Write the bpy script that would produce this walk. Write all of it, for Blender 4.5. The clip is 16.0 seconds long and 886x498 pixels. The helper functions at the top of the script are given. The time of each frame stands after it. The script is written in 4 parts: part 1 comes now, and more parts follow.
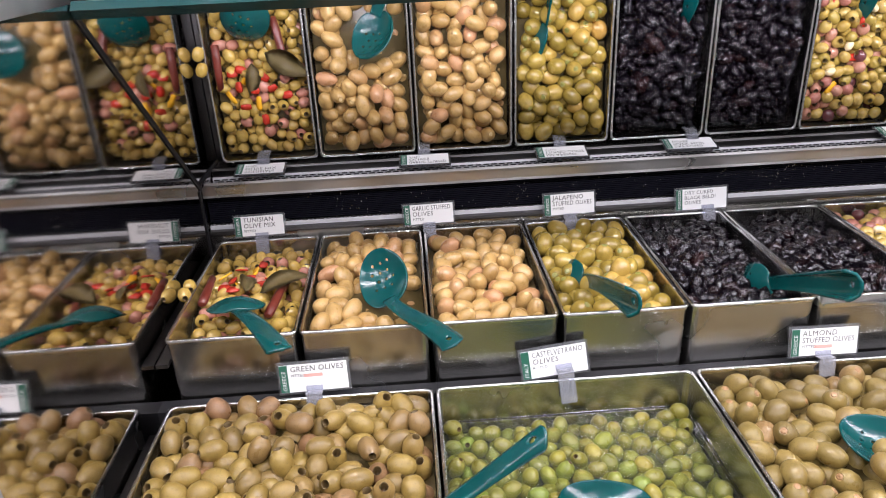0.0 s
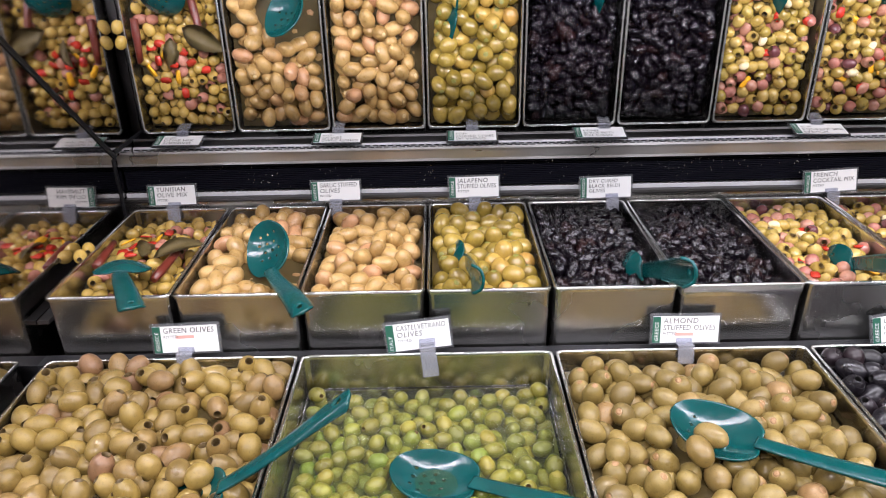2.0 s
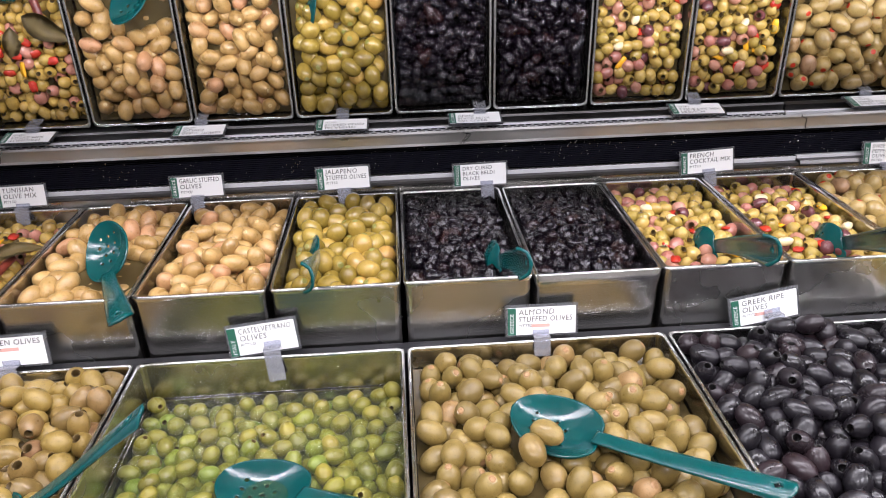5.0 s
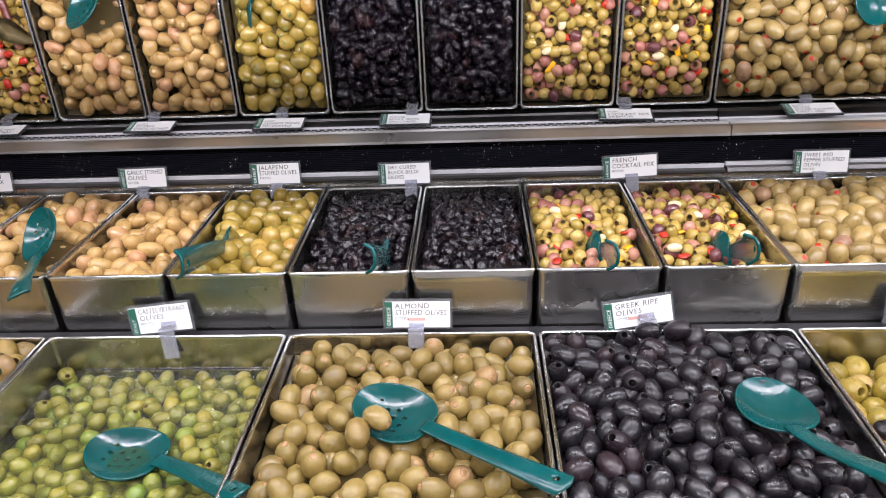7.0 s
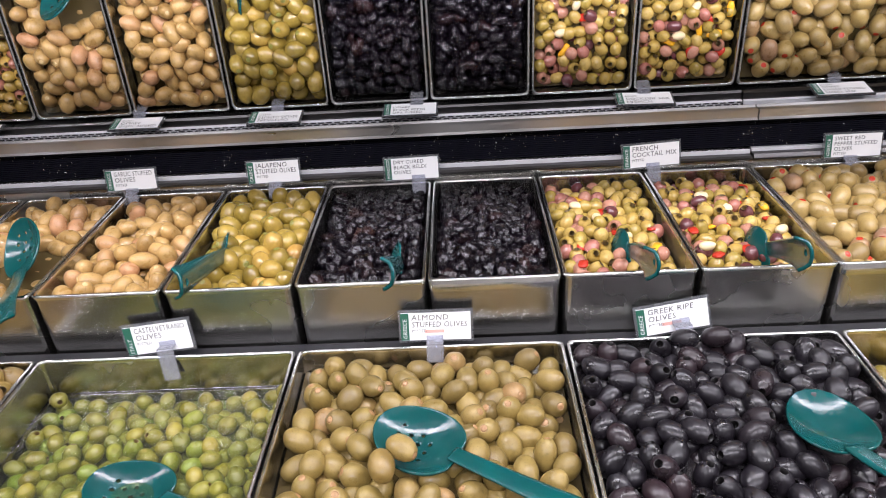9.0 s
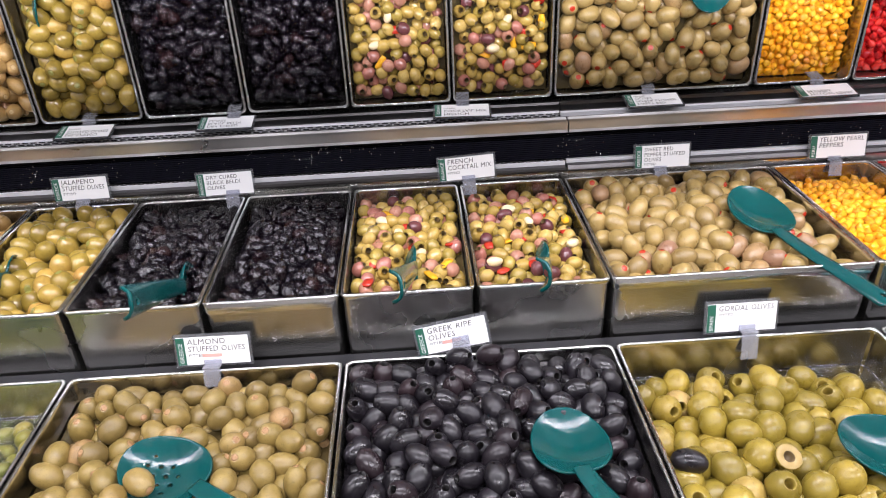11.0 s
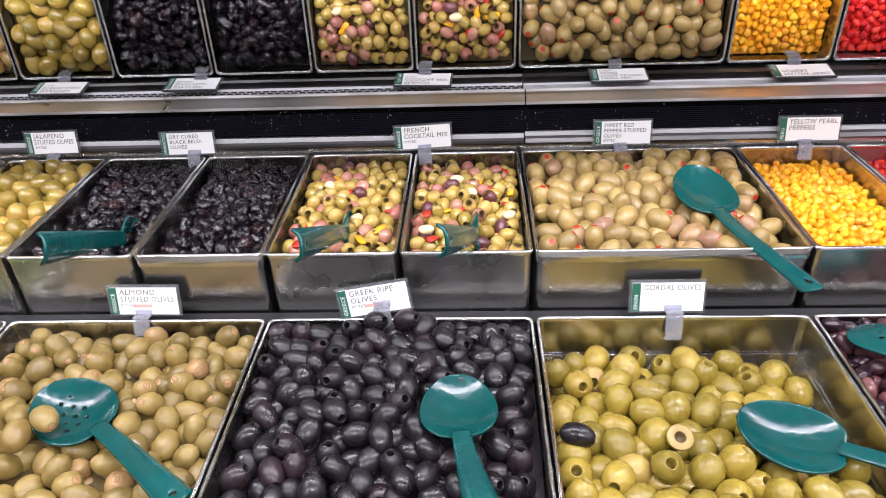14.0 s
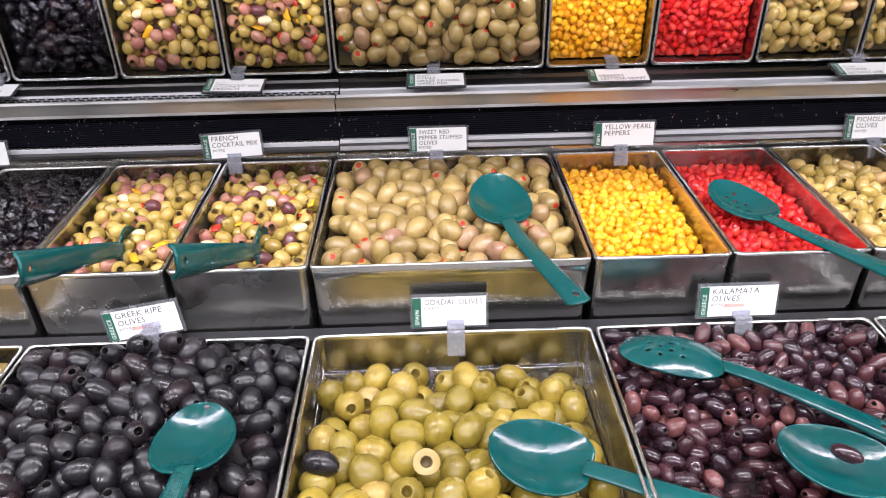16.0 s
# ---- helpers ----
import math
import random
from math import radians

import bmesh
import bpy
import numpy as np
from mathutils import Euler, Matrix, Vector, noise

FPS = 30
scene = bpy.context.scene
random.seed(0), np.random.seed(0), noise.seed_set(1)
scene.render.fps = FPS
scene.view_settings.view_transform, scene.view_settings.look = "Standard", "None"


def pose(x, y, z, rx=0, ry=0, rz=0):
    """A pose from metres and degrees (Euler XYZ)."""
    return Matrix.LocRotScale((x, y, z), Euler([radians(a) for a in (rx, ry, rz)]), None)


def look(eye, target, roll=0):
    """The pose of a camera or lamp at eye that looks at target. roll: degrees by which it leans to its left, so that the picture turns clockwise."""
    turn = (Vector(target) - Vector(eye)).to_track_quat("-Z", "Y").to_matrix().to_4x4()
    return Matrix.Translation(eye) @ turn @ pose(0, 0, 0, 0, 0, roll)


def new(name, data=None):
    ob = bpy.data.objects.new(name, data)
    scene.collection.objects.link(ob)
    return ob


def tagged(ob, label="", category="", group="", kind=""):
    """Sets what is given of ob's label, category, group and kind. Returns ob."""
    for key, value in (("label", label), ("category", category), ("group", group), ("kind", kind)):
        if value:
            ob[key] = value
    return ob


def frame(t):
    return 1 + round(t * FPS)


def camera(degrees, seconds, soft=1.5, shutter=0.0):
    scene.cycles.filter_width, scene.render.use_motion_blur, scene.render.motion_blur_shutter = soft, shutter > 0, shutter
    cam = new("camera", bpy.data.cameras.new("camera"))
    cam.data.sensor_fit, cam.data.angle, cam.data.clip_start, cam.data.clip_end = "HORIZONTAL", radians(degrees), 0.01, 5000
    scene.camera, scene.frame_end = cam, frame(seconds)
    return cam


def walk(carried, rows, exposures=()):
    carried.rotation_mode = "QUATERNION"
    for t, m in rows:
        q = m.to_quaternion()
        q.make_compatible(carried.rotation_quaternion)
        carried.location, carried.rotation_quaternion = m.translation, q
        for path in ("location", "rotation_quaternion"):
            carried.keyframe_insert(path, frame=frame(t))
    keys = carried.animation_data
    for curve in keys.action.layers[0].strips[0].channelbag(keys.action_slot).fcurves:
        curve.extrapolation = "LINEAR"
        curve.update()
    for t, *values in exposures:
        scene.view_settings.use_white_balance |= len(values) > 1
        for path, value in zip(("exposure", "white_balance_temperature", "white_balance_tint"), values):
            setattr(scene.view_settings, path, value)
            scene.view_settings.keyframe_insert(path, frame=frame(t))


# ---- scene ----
cam = camera(64.4, 16.0, soft=1.0)
PATH = [
    (0, (0.0374, -0.0131, 1.3543), (0.101, 1.5674, 0.6246), -2.7),
    (0.5, (0.0714, -0.0218, 1.3569), (0.1393, 1.5587, 0.629), -2.1),
    (1, (0.1463, -0.0374, 1.3561), (0.1959, 1.5413, 0.6229), -1.2),
    (1.5, (0.2012, -0.0505, 1.35), (0.2255, 1.5247, 0.6081), -1),
    (2, (0.2229, -0.0505, 1.3448), (0.2255, 1.5204, 0.5933), -1.1),
    (2.5, (0.2369, -0.0418, 1.3421), (0.2264, 1.5221, 0.5758), -1.4),
    (3, (0.2421, -0.0348, 1.3395), (0.2308, 1.5221, 0.5602), -1.5),
    (3.5, (0.2595, -0.0313, 1.3395), (0.2499, 1.5256, 0.5584), -1.6),
    (4, (0.2882, -0.0296, 1.3395), (0.29, 1.5291, 0.5637), -2),
    (4.5, (0.3213, -0.0331, 1.3413), (0.3535, 1.5274, 0.568), -2.3),
    (5, (0.364, -0.0157, 1.3317), (0.4546, 1.5378, 0.5497), -1.6),
    (5.2, (0.3823, 0.0009, 1.3273), (0.4876, 1.5509, 0.541), -1),
    (7.3, (0.6061, -0.0636, 1.3543), (0.5068, 1.4882, 0.5698), -2.6),
    (7.5, (0.6026, -0.061, 1.363), (0.5059, 1.4829, 0.5637), -2.6),
    (8, (0.5974, -0.0488, 1.3639), (0.4981, 1.496, 0.5671), -3),
    (8.5, (0.5878, -0.0148, 1.3552), (0.5024, 1.523, 0.5436), -3.3),
    (9, (0.5608, 0.0139, 1.3517), (0.499, 1.5352, 0.5062), -3.6),
    (9.5, (0.5564, 0.0253, 1.3543), (0.5538, 1.5369, 0.4896), -3.7),
    (10, (0.5965, 0.0192, 1.3561), (0.6688, 1.5256, 0.4844), -2.9),
    (10.2, (0.64, 0.0209, 1.3657), (0.728, 1.516, 0.4774), -2.4),
    (12.3, (0.8159, 0.0792, 1.3535), (0.7767, 1.6231, 0.5489), -2.9),
    (12.5, (0.8124, 0.0923, 1.3508), (0.7854, 1.6266, 0.528), -2.8),
    (13, (0.8055, 0.1045, 1.3343), (0.8203, 1.6214, 0.4783), -2.3),
    (13.5, (0.8516, 0.0714, 1.3465), (0.8481, 1.5709, 0.4618), -1.7),
    (14, (0.91, 0.0183, 1.3482), (0.8307, 1.5056, 0.4452), -2.3),
    (14.5, (0.9544, -0.0131, 1.3552), (0.8551, 1.4803, 0.4644), -2.7),
    (15, (0.9883, 0.0313, 1.3491), (0.9727, 1.5343, 0.4696), -2.6),
    (15.5, (1.0293, 0.0766, 1.3387), (1.1024, 1.5657, 0.4383), -1.9),
    (16, (1.1085, 0.0566, 1.3421), (1.1425, 1.5413, 0.4322), -1.1),
]
walk(cam, [(t, look(eye, target, roll)) for t, eye, target, roll in PATH],
     exposures=((0, 0.0), (5.2, 0.0), (7.5, -0.04), (10, -0.04), (13, 0.0), (15.3, 0.12), (16, 0.12)))

# ---- world and light ----
world = bpy.data.worlds.new("store_air")
world.use_nodes = True
world.node_tree.nodes["Background"].inputs[0].default_value = (0.9, 0.95, 1.0, 1)
world.node_tree.nodes["Background"].inputs[1].default_value = 0.05
scene.world = world


def lamp(name, eye, target, sx, sy, power, colour):
    data = bpy.data.lights.new(name, "AREA")
    data.shape, data.size, data.size_y, data.energy, data.color = "RECTANGLE", sx, sy, power, colour
    ob = new(name, data)
    ob.matrix_world = look(eye, target)
    return ob


LAMP_CASE, LAMP_CEIL = 26.5, 33.5
LAMP_WHITE = (0.93, 0.90, 1.0)
lamp("case_light_tube", (0.75, 0.56, 1.56), (0.75, 0.86, 0.93), 3.2, 0.05, LAMP_CASE, LAMP_WHITE)
for yy in (-1.3, 0.35):
    for xx in (-0.9, 1.2, 3.3):
        lamp("ceiling_light_tube", (xx, yy, 2.86), (xx, yy, 0), 1.4, 0.22, LAMP_CEIL * (1.75 if yy < 0 else 0.9), LAMP_WHITE)

# ---- materials ----


def mat(name, rough=0.5, metal=0.0, col=(0.5, 0.5, 0.5)):
    m = bpy.data.materials.new(name)
    m.use_nodes = True
    b = m.node_tree.nodes["Principled BSDF"]
    b.inputs["Base Color"].default_value = (*col, 1)
    b.inputs["Roughness"].default_value = rough
    b.inputs["Metallic"].default_value = metal
    return m, m.node_tree.nodes, m.node_tree.links, b


def noise_node(ns, ls, scale, detail=3.0, stretch=None, vec="Object", offset=None):
    tc = ns.new("ShaderNodeTexCoord")
    out = tc.outputs[vec]
    if stretch:
        mp = ns.new("ShaderNodeMapping")
        mp.inputs["Scale"].default_value = stretch
        ls.new(out, mp.inputs[0])
        out = mp.outputs[0]
    if offset:
        ad = ns.new("ShaderNodeVectorMath")
        ls.new(out, ad.inputs[0])
        ls.new(offset, ad.inputs[1])
        out = ad.outputs[0]
    n = ns.new("ShaderNodeTexNoise")
    n.inputs["Scale"].default_value, n.inputs["Detail"].default_value = scale, detail
    ls.new(out, n.inputs["Vector"])
    return n.outputs["Fac"]


def ramp(ns, ls, fac, stops, constant=False):
    r = ns.new("ShaderNodeValToRGB")
    if constant:
        r.color_ramp.interpolation = "CONSTANT"
    e = r.color_ramp.elements
    while len(e) < len(stops):
        e.new(0.5)
    for i, (p, c) in enumerate(stops):
        e[i].position, e[i].color = p, (*c, 1)
    ls.new(fac, r.inputs[0])
    return r.outputs[0]


def mixed(ns, ls, mode, fac, a, b):
    m = ns.new("ShaderNodeMix")
    m.data_type, m.blend_type = "RGBA", mode
    for sock, v in ((m.inputs[0], fac), (m.inputs[6], a), (m.inputs[7], b)):
        if isinstance(v, (int, float)):
            sock.default_value = v
        elif isinstance(v, tuple):
            sock.default_value = (*v, 1)
        else:
            ls.new(v, sock)
    return m.outputs[2]


def bump(ns, ls, b, height, strength, dist):
    n = ns.new("ShaderNodeBump")
    n.inputs["Strength"].default_value, n.inputs["Distance"].default_value = strength, dist
    ls.new(height, n.inputs["Height"])
    ls.new(n.outputs[0], b.inputs["Normal"])


def rough_from(ns, ls, b, fac, lo, hi):
    r = ns.new("ShaderNodeMapRange")
    r.inputs[3].default_value, r.inputs[4].default_value = lo, hi
    r.inputs[1].default_value, r.inputs[2].default_value = 0.3, 0.7
    ls.new(fac, r.inputs[0])
    ls.new(r.outputs[0], b.inputs["Roughness"])


def fruit_mat(name, stops, spot=(0.1, 0.07, 0.02), rough=0.25, island=False, constant=False, wrinkle=0.0, coat=0.3, spots=0.35):
    """Skin of preserved fruit: a colour for each piece, blotches, fine speckles."""
    m, ns, ls, b = mat(name, rough)
    info = ns.new("ShaderNodeNewGeometry").outputs["Random Per Island"] if island else ns.new("ShaderNodeObjectInfo").outputs["Random"]
    ml = ns.new("ShaderNodeMath")
    ml.operation = "MULTIPLY"
    ml.inputs[1].default_value = 37.0
    ls.new(info, ml.inputs[0])
    base = ramp(ns, ls, info, [(p, (r * 1.0, g * 0.92, bl * 1.08)) for p, (r, g, bl) in stops], constant)
    big = noise_node(ns, ls, 70, 2, offset=ml.outputs[0])
    fine = noise_node(ns, ls, 500, 3, offset=ml.outputs[0])
    tone = ramp(ns, ls, big, [(0.3, (0.72, 0.68, 0.62)), (0.7, (1.12, 1.1, 1.05))])
    c = mixed(ns, ls, "MULTIPLY", 0.85, base, tone)
    sp = ramp(ns, ls, fine, [(0.56, (0, 0, 0)), (0.72, (spots, spots, spots))])
    c = mixed(ns, ls, "MIX", sp, c, spot)
    ls.new(c, b.inputs["Base Color"])
    rough_from(ns, ls, b, big, rough * 0.75, rough * 1.4)
    b.inputs["Coat Weight"].default_value = coat
    b.inputs["Coat Roughness"].default_value = 0.08
    bump(ns, ls, b, noise_node(ns, ls, 260 if wrinkle else 420, 1 if wrinkle else 3, offset=ml.outputs[0]), 0.25 + wrinkle * 0.9, 0.0008 + 0.0026 * wrinkle)
    return m


def steel(name, rough, col=(0.56, 0.55, 0.53), stretch=(1, 40, 40), dirt=0.25):
    m, ns, ls, b = mat(name, rough, 1.0)
    brush = noise_node(ns, ls, 9, 4, stretch)
    blot = noise_node(ns, ls, 6, 4)
    c = mixed(ns, ls, "MULTIPLY", dirt, col, ramp(ns, ls, blot, [(0.35, (0.45, 0.43, 0.4)), (0.65, (1.1, 1.1, 1.1))]))
    ls.new(c, b.inputs["Base Color"])
    rough_from(ns, ls, b, blot, rough * 0.75, rough * 1.35)
    bump(ns, ls, b, brush, 0.08, 0.002)
    return m


M_PAN = steel("brushed_stainless", 0.23, dirt=0.4)
M_RIM = steel("polished_stainless", 0.16, (0.75, 0.75, 0.74), dirt=0.1)
M_BAR = steel("satin_stainless", 0.32, (0.66, 0.65, 0.64), (1, 30, 30), 0.35)
M_LEDGE = steel("dull_dark_steel", 0.35, (0.13, 0.125, 0.125), dirt=0.5)
M_TRIM = steel("pale_satin_trim", 0.42, (0.86, 0.86, 0.86), dirt=0.15)
M_DARK = mat("black_plastic_and_gaps", 0.6, 0, (0.008, 0.008, 0.010))[0]
m, ns, ls, b = mat("black_wet_vent", 0.65, 0, (0.006, 0.006, 0.011))
drops = noise_node(ns, ls, 160, 2)
b.inputs["Specular IOR Level"].default_value = 0.12
bump(ns, ls, b, drops, 0.3, 0.002)
M_VENT = m
m, ns, ls, b = mat("silvered_mirror", 0.015, 1.0, (0.93, 0.94, 0.95))
M_MIRROR = m
M_ENDMIRROR = mat("aged_smeared_mirror", 0.05, 1.0, (0.60, 0.58, 0.57))[0]
m, ns, ls, b = mat("dark_green_glass_edge", 0.2, 0, (0.006, 0.03, 0.03))
M_EDGE = m
m, ns, ls, b = mat("teal_plastic", 0.22, 0, (0.002, 0.066, 0.055))
wet = noise_node(ns, ls, 130, 3)
ls.new(mixed(ns, ls, "MULTIPLY", 0.5, (0.001, 0.062, 0.060), ramp(ns, ls, noise_node(ns, ls, 25, 4), [(0.3, (0.6, 0.65, 0.65)), (0.7, (1.2, 1.15, 1.15))])), b.inputs["Base Color"])
rough_from(ns, ls, b, wet, 0.08, 0.26)
bump(ns, ls, b, wet, 0.12, 0.002)
M_SPOON = m
M_CARD = mat("white_card", 0.5, 0, (0.92, 0.92, 0.91))[0]
M_GREEN = mat("green_print", 0.45, 0, (0.02, 0.12, 0.075))[0]
M_INK = mat("black_ink", 0.6, 0, (0.02, 0.02, 0.02))[0]
M_PINK = mat("pink_print", 0.6, 0, (0.75, 0.42, 0.36))[0]


def clear(name, tint, ior=1.45, rough=0.03, amount=1.0, wave=0.0, whiten=0.0):
    m = bpy.data.materials.new(name)
    m.use_nodes = True
    ns, ls = m.node_tree.nodes, m.node_tree.links
    ns.clear()
    out = ns.new("ShaderNodeOutputMaterial")
    tr, gl, fr, mx = ns.new("ShaderNodeBsdfTransparent"), ns.new("ShaderNodeBsdfGlossy"), ns.new("ShaderNodeFresnel"), ns.new("ShaderNodeMixShader")
    tr.inputs[0].default_value = (*tint, 1)
    gl.inputs["Roughness"].default_value = rough
    fr.inputs[0].default_value = ior
    ls.new(fr.outputs[0], mx.inputs[0])
    body = tr.outputs[0]
    if whiten:
        df, m2 = ns.new("ShaderNodeBsdfDiffuse"), ns.new("ShaderNodeMixShader")
        df.inputs[0].default_value = (0.75, 0.76, 0.8, 1)
        m2.inputs[0].default_value = whiten
        ls.new(body, m2.inputs[1])
        ls.new(df.outputs[0], m2.inputs[2])
        body = m2.outputs[0]
    ls.new(body, mx.inputs[1])
    ls.new(gl.outputs[0], mx.inputs[2])
    if wave:
        bp = ns.new("ShaderNodeBump")
        bp.inputs["Strength"].default_value, bp.inputs["Distance"].default_value = wave, 0.002
        ls.new(noise_node(ns, ls, 60, 2), bp.inputs["Height"])
        ls.new(bp.outputs[0], gl.inputs["Normal"])
    ls.new(mx.outputs[0], out.inputs[0])
    return m


M_CLEAR = clear("clear_acrylic", (0.86, 0.88, 0.88), whiten=0.10)
M_CLIP = clear("clear_plastic_clip", (0.84, 0.85, 0.92), whiten=0.24)
M_WATER = clear("green_brine", (0.76, 0.82, 0.50), 1.33, 0.02, wave=0.6, whiten=0.02)
M_WATER2 = clear("yellow_brine", (0.93, 0.9, 0.68), 1.33, 0.02, wave=0.35, whiten=0.01)
M_WATER3 = clear("purple_brine", (0.62, 0.5, 0.5), 1.33, 0.03, wave=0.5)


def plain(name, col, rough, scale=8.0):
    m, ns, ls, b = mat(name, rough)
    ls.new(mixed(ns, ls, "MULTIPLY", 0.4, col, ramp(ns, ls, noise_node(ns, ls, scale, 5), [(0.3, (0.7, 0.7, 0.7)), (0.7, (1.1, 1.1, 1.1))])), b.inputs["Base Color"])
    bump(ns, ls, b, noise_node(ns, ls, scale * 30, 3), 0.1, 0.002)
    return m


# Metal trim in a pale matt colour that carries its bright gleam.
M_SILL = plain("sill_gleam", (0.7, 0.7, 0.72), 0.4, 20)
M_FLOOR = plain("grey_floor_tile", (0.3, 0.28, 0.26), 0.35)
M_WALL = plain("painted_wall", (0.5, 0.48, 0.44), 0.7)
M_CEIL = plain("white_ceiling", (0.75, 0.75, 0.73), 0.8)
# Dark bed colours hold the shade seen in gaps between olives.
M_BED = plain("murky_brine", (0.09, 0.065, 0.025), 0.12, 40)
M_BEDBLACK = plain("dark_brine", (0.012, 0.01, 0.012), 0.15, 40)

# Brown and black hole walls are darkened to deepen the shade inside.
M_HOLE = mat("shaded_pit_hole", 0.5, 0, (0.11, 0.07, 0.024))[0]
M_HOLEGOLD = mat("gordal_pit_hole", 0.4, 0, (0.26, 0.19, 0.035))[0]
M_HOLEBLACK = mat("shaded_black_pit_hole", 0.5, 0, (0.006, 0.005, 0.005))[0]
M_GARLIC = mat("garlic_stuffing", 0.35, 0, (0.56, 0.41, 0.2))[0]
M_FLESH = mat("cream_olive_flesh", 0.35, 0, (0.34, 0.24, 0.08))[0]
M_ALMOND = mat("almond_stuffing", 0.4, 0, (0.34, 0.19, 0.085))[0]
M_PIMENTO = mat("pimento_stuffing", 0.25, 0, (0.42, 0.03, 0.012))[0]
M_JAL = mat("jalapeno_stuffing", 0.3, 0, (0.2, 0.19, 0.04))[0]

F_GREEN = fruit_mat("green_olive_skin", [(0, (0.20, 0.145, 0.04)), (0.35, (0.27, 0.20, 0.045)), (0.7, (0.33, 0.25, 0.055)), (0.9, (0.25, 0.17, 0.055)), (1, (0.25, 0.145, 0.065))], rough=0.36, coat=0.1, spots=0.45)
F_ALMOND = fruit_mat("almond_olive_skin", [(0, (0.18, 0.138, 0.038)), (0.5, (0.25, 0.197, 0.048)), (0.9, (0.295, 0.23, 0.062)), (1, (0.34, 0.225, 0.085))], rough=0.36, coat=0.1, spots=0.45)
F_GARLIC = fruit_mat("garlic_olive_skin", [(0, (0.36, 0.24, 0.07)), (0.5, (0.46, 0.32, 0.10)), (0.8, (0.42, 0.29, 0.09)), (1, (0.48, 0.27, 0.12))], rough=0.32, coat=0.15, spots=0.4)
F_JAL = fruit_mat("jalapeno_olive_skin", [(0, (0.22, 0.17, 0.025)), (0.6, (0.34, 0.265, 0.045)), (0.9, (0.40, 0.29, 0.055)), (1, (0.44, 0.27, 0.06))], rough=0.2)
F_CASTEL = fruit_mat("castelvetrano_skin", [(0, (0.18, 0.18, 0.026)), (0.3, (0.225, 0.235, 0.036)), (0.6, (0.165, 0.195, 0.042)), (0.8, (0.29, 0.265, 0.036)), (0.95, (0.16, 0.26, 0.038)), (1, (0.22, 0.18, 0.045))], spots=0.2, rough=0.3, coat=0.1)
F_RIPE = fruit_mat("ripe_olive_skin", [(0, (0.007, 0.0065, 0.008)), (0.8, (0.013, 0.012, 0.014)), (1, (0.024, 0.015, 0.016))], spot=(0.025, 0.022, 0.025), rough=0.3, coat=0.12)
F_GORDAL = fruit_mat("gordal_skin", [(0, (0.20, 0.165, 0.022)), (0.5, (0.28, 0.23, 0.028)), (0.88, (0.34, 0.27, 0.036)), (1, (0.42, 0.32, 0.10))], rough=0.3, coat=0.1)
F_KALA = fruit_mat("kalamata_skin", [(0, (0.018, 0.009, 0.014)), (0.5, (0.035, 0.015, 0.02)), (0.8, (0.075, 0.028, 0.03)), (1, (0.17, 0.07, 0.06))], spot=(0.05, 0.02, 0.02), rough=0.2)
F_SWEET = fruit_mat("stuffed_olive_skin", [(0, (0.23, 0.17, 0.055)), (0.5, (0.33, 0.255, 0.075)), (0.9, (0.38, 0.29, 0.09)), (1, (0.30, 0.18, 0.10))], rough=0.32, coat=0.15, spots=0.4)
F_PICH = fruit_mat("picholine_skin", [(0, (0.36, 0.28, 0.06)), (0.6, (0.47, 0.37, 0.09)), (1, (0.52, 0.36, 0.12))])
F_MIX = fruit_mat("mixed_olive_skin", [(0, (0.4, 0.3, 0.06)), (0.28, (0.48, 0.37, 0.09)), (0.5, (0.34, 0.27, 0.05)), (0.68, (0.43, 0.22, 0.13)), (0.86, (0.36, 0.15, 0.10)), (0.95, (0.12, 0.04, 0.04))], constant=True, rough=0.2)
F_TUN = fruit_mat("tunisian_olive_skin", [(0, (0.42, 0.31, 0.06)), (0.4, (0.5, 0.37, 0.08)), (0.7, (0.38, 0.27, 0.06)), (0.85, (0.45, 0.21, 0.13))], constant=True, rough=0.18)
F_CURED = fruit_mat("cured_olive_skin", [(0, (0.004, 0.0035, 0.005)), (0.85, (0.007, 0.006, 0.0075)), (1, (0.02, 0.010, 0.009))], spot=(0.01, 0.008, 0.009), rough=0.13, island=True, wrinkle=0.65, coat=0.0)
F_YELLOW = fruit_mat("yellow_pepper_skin", [(0, (0.78, 0.33, 0.006)), (0.5, (0.86, 0.45, 0.01)), (1, (0.9, 0.55, 0.02))], spot=(0.5, 0.2, 0.02), rough=0.15, island=True, spots=0.1)
F_RED = fruit_mat("red_pepper_skin", [(0, (0.52, 0.006, 0.008)), (0.6, (0.68, 0.02, 0.014)), (1, (0.78, 0.045, 0.02))], spot=(0.3, 0.01, 0.01), rough=0.15, island=True, spots=0.1)
F_BIT = mat("red_pepper_flesh", 0.25, 0, (0.45, 0.03, 0.015))[0]
F_BITY = mat("yellow_pepper_flesh", 0.2, 0, (0.75, 0.38, 0.02))[0]
F_LEAF = plain("bay_leaf", (0.20, 0.15, 0.06), 0.4, 60)
F_STICK = plain("dried_chilli", (0.13, 0.022, 0.013), 0.3, 60)

# ---- mesh helpers ----


def mesh_of(name, bm, materials, smooth=False):
    me = bpy.data.meshes.new(name)
    bm.to_mesh(me)
    bm.free()
    for mm in materials if isinstance(materials, (list, tuple)) else [materials]:
        me.materials.append(mm)
    if smooth:
        me.polygons.foreach_set("use_smooth", [True] * len(me.polygons))
    return me


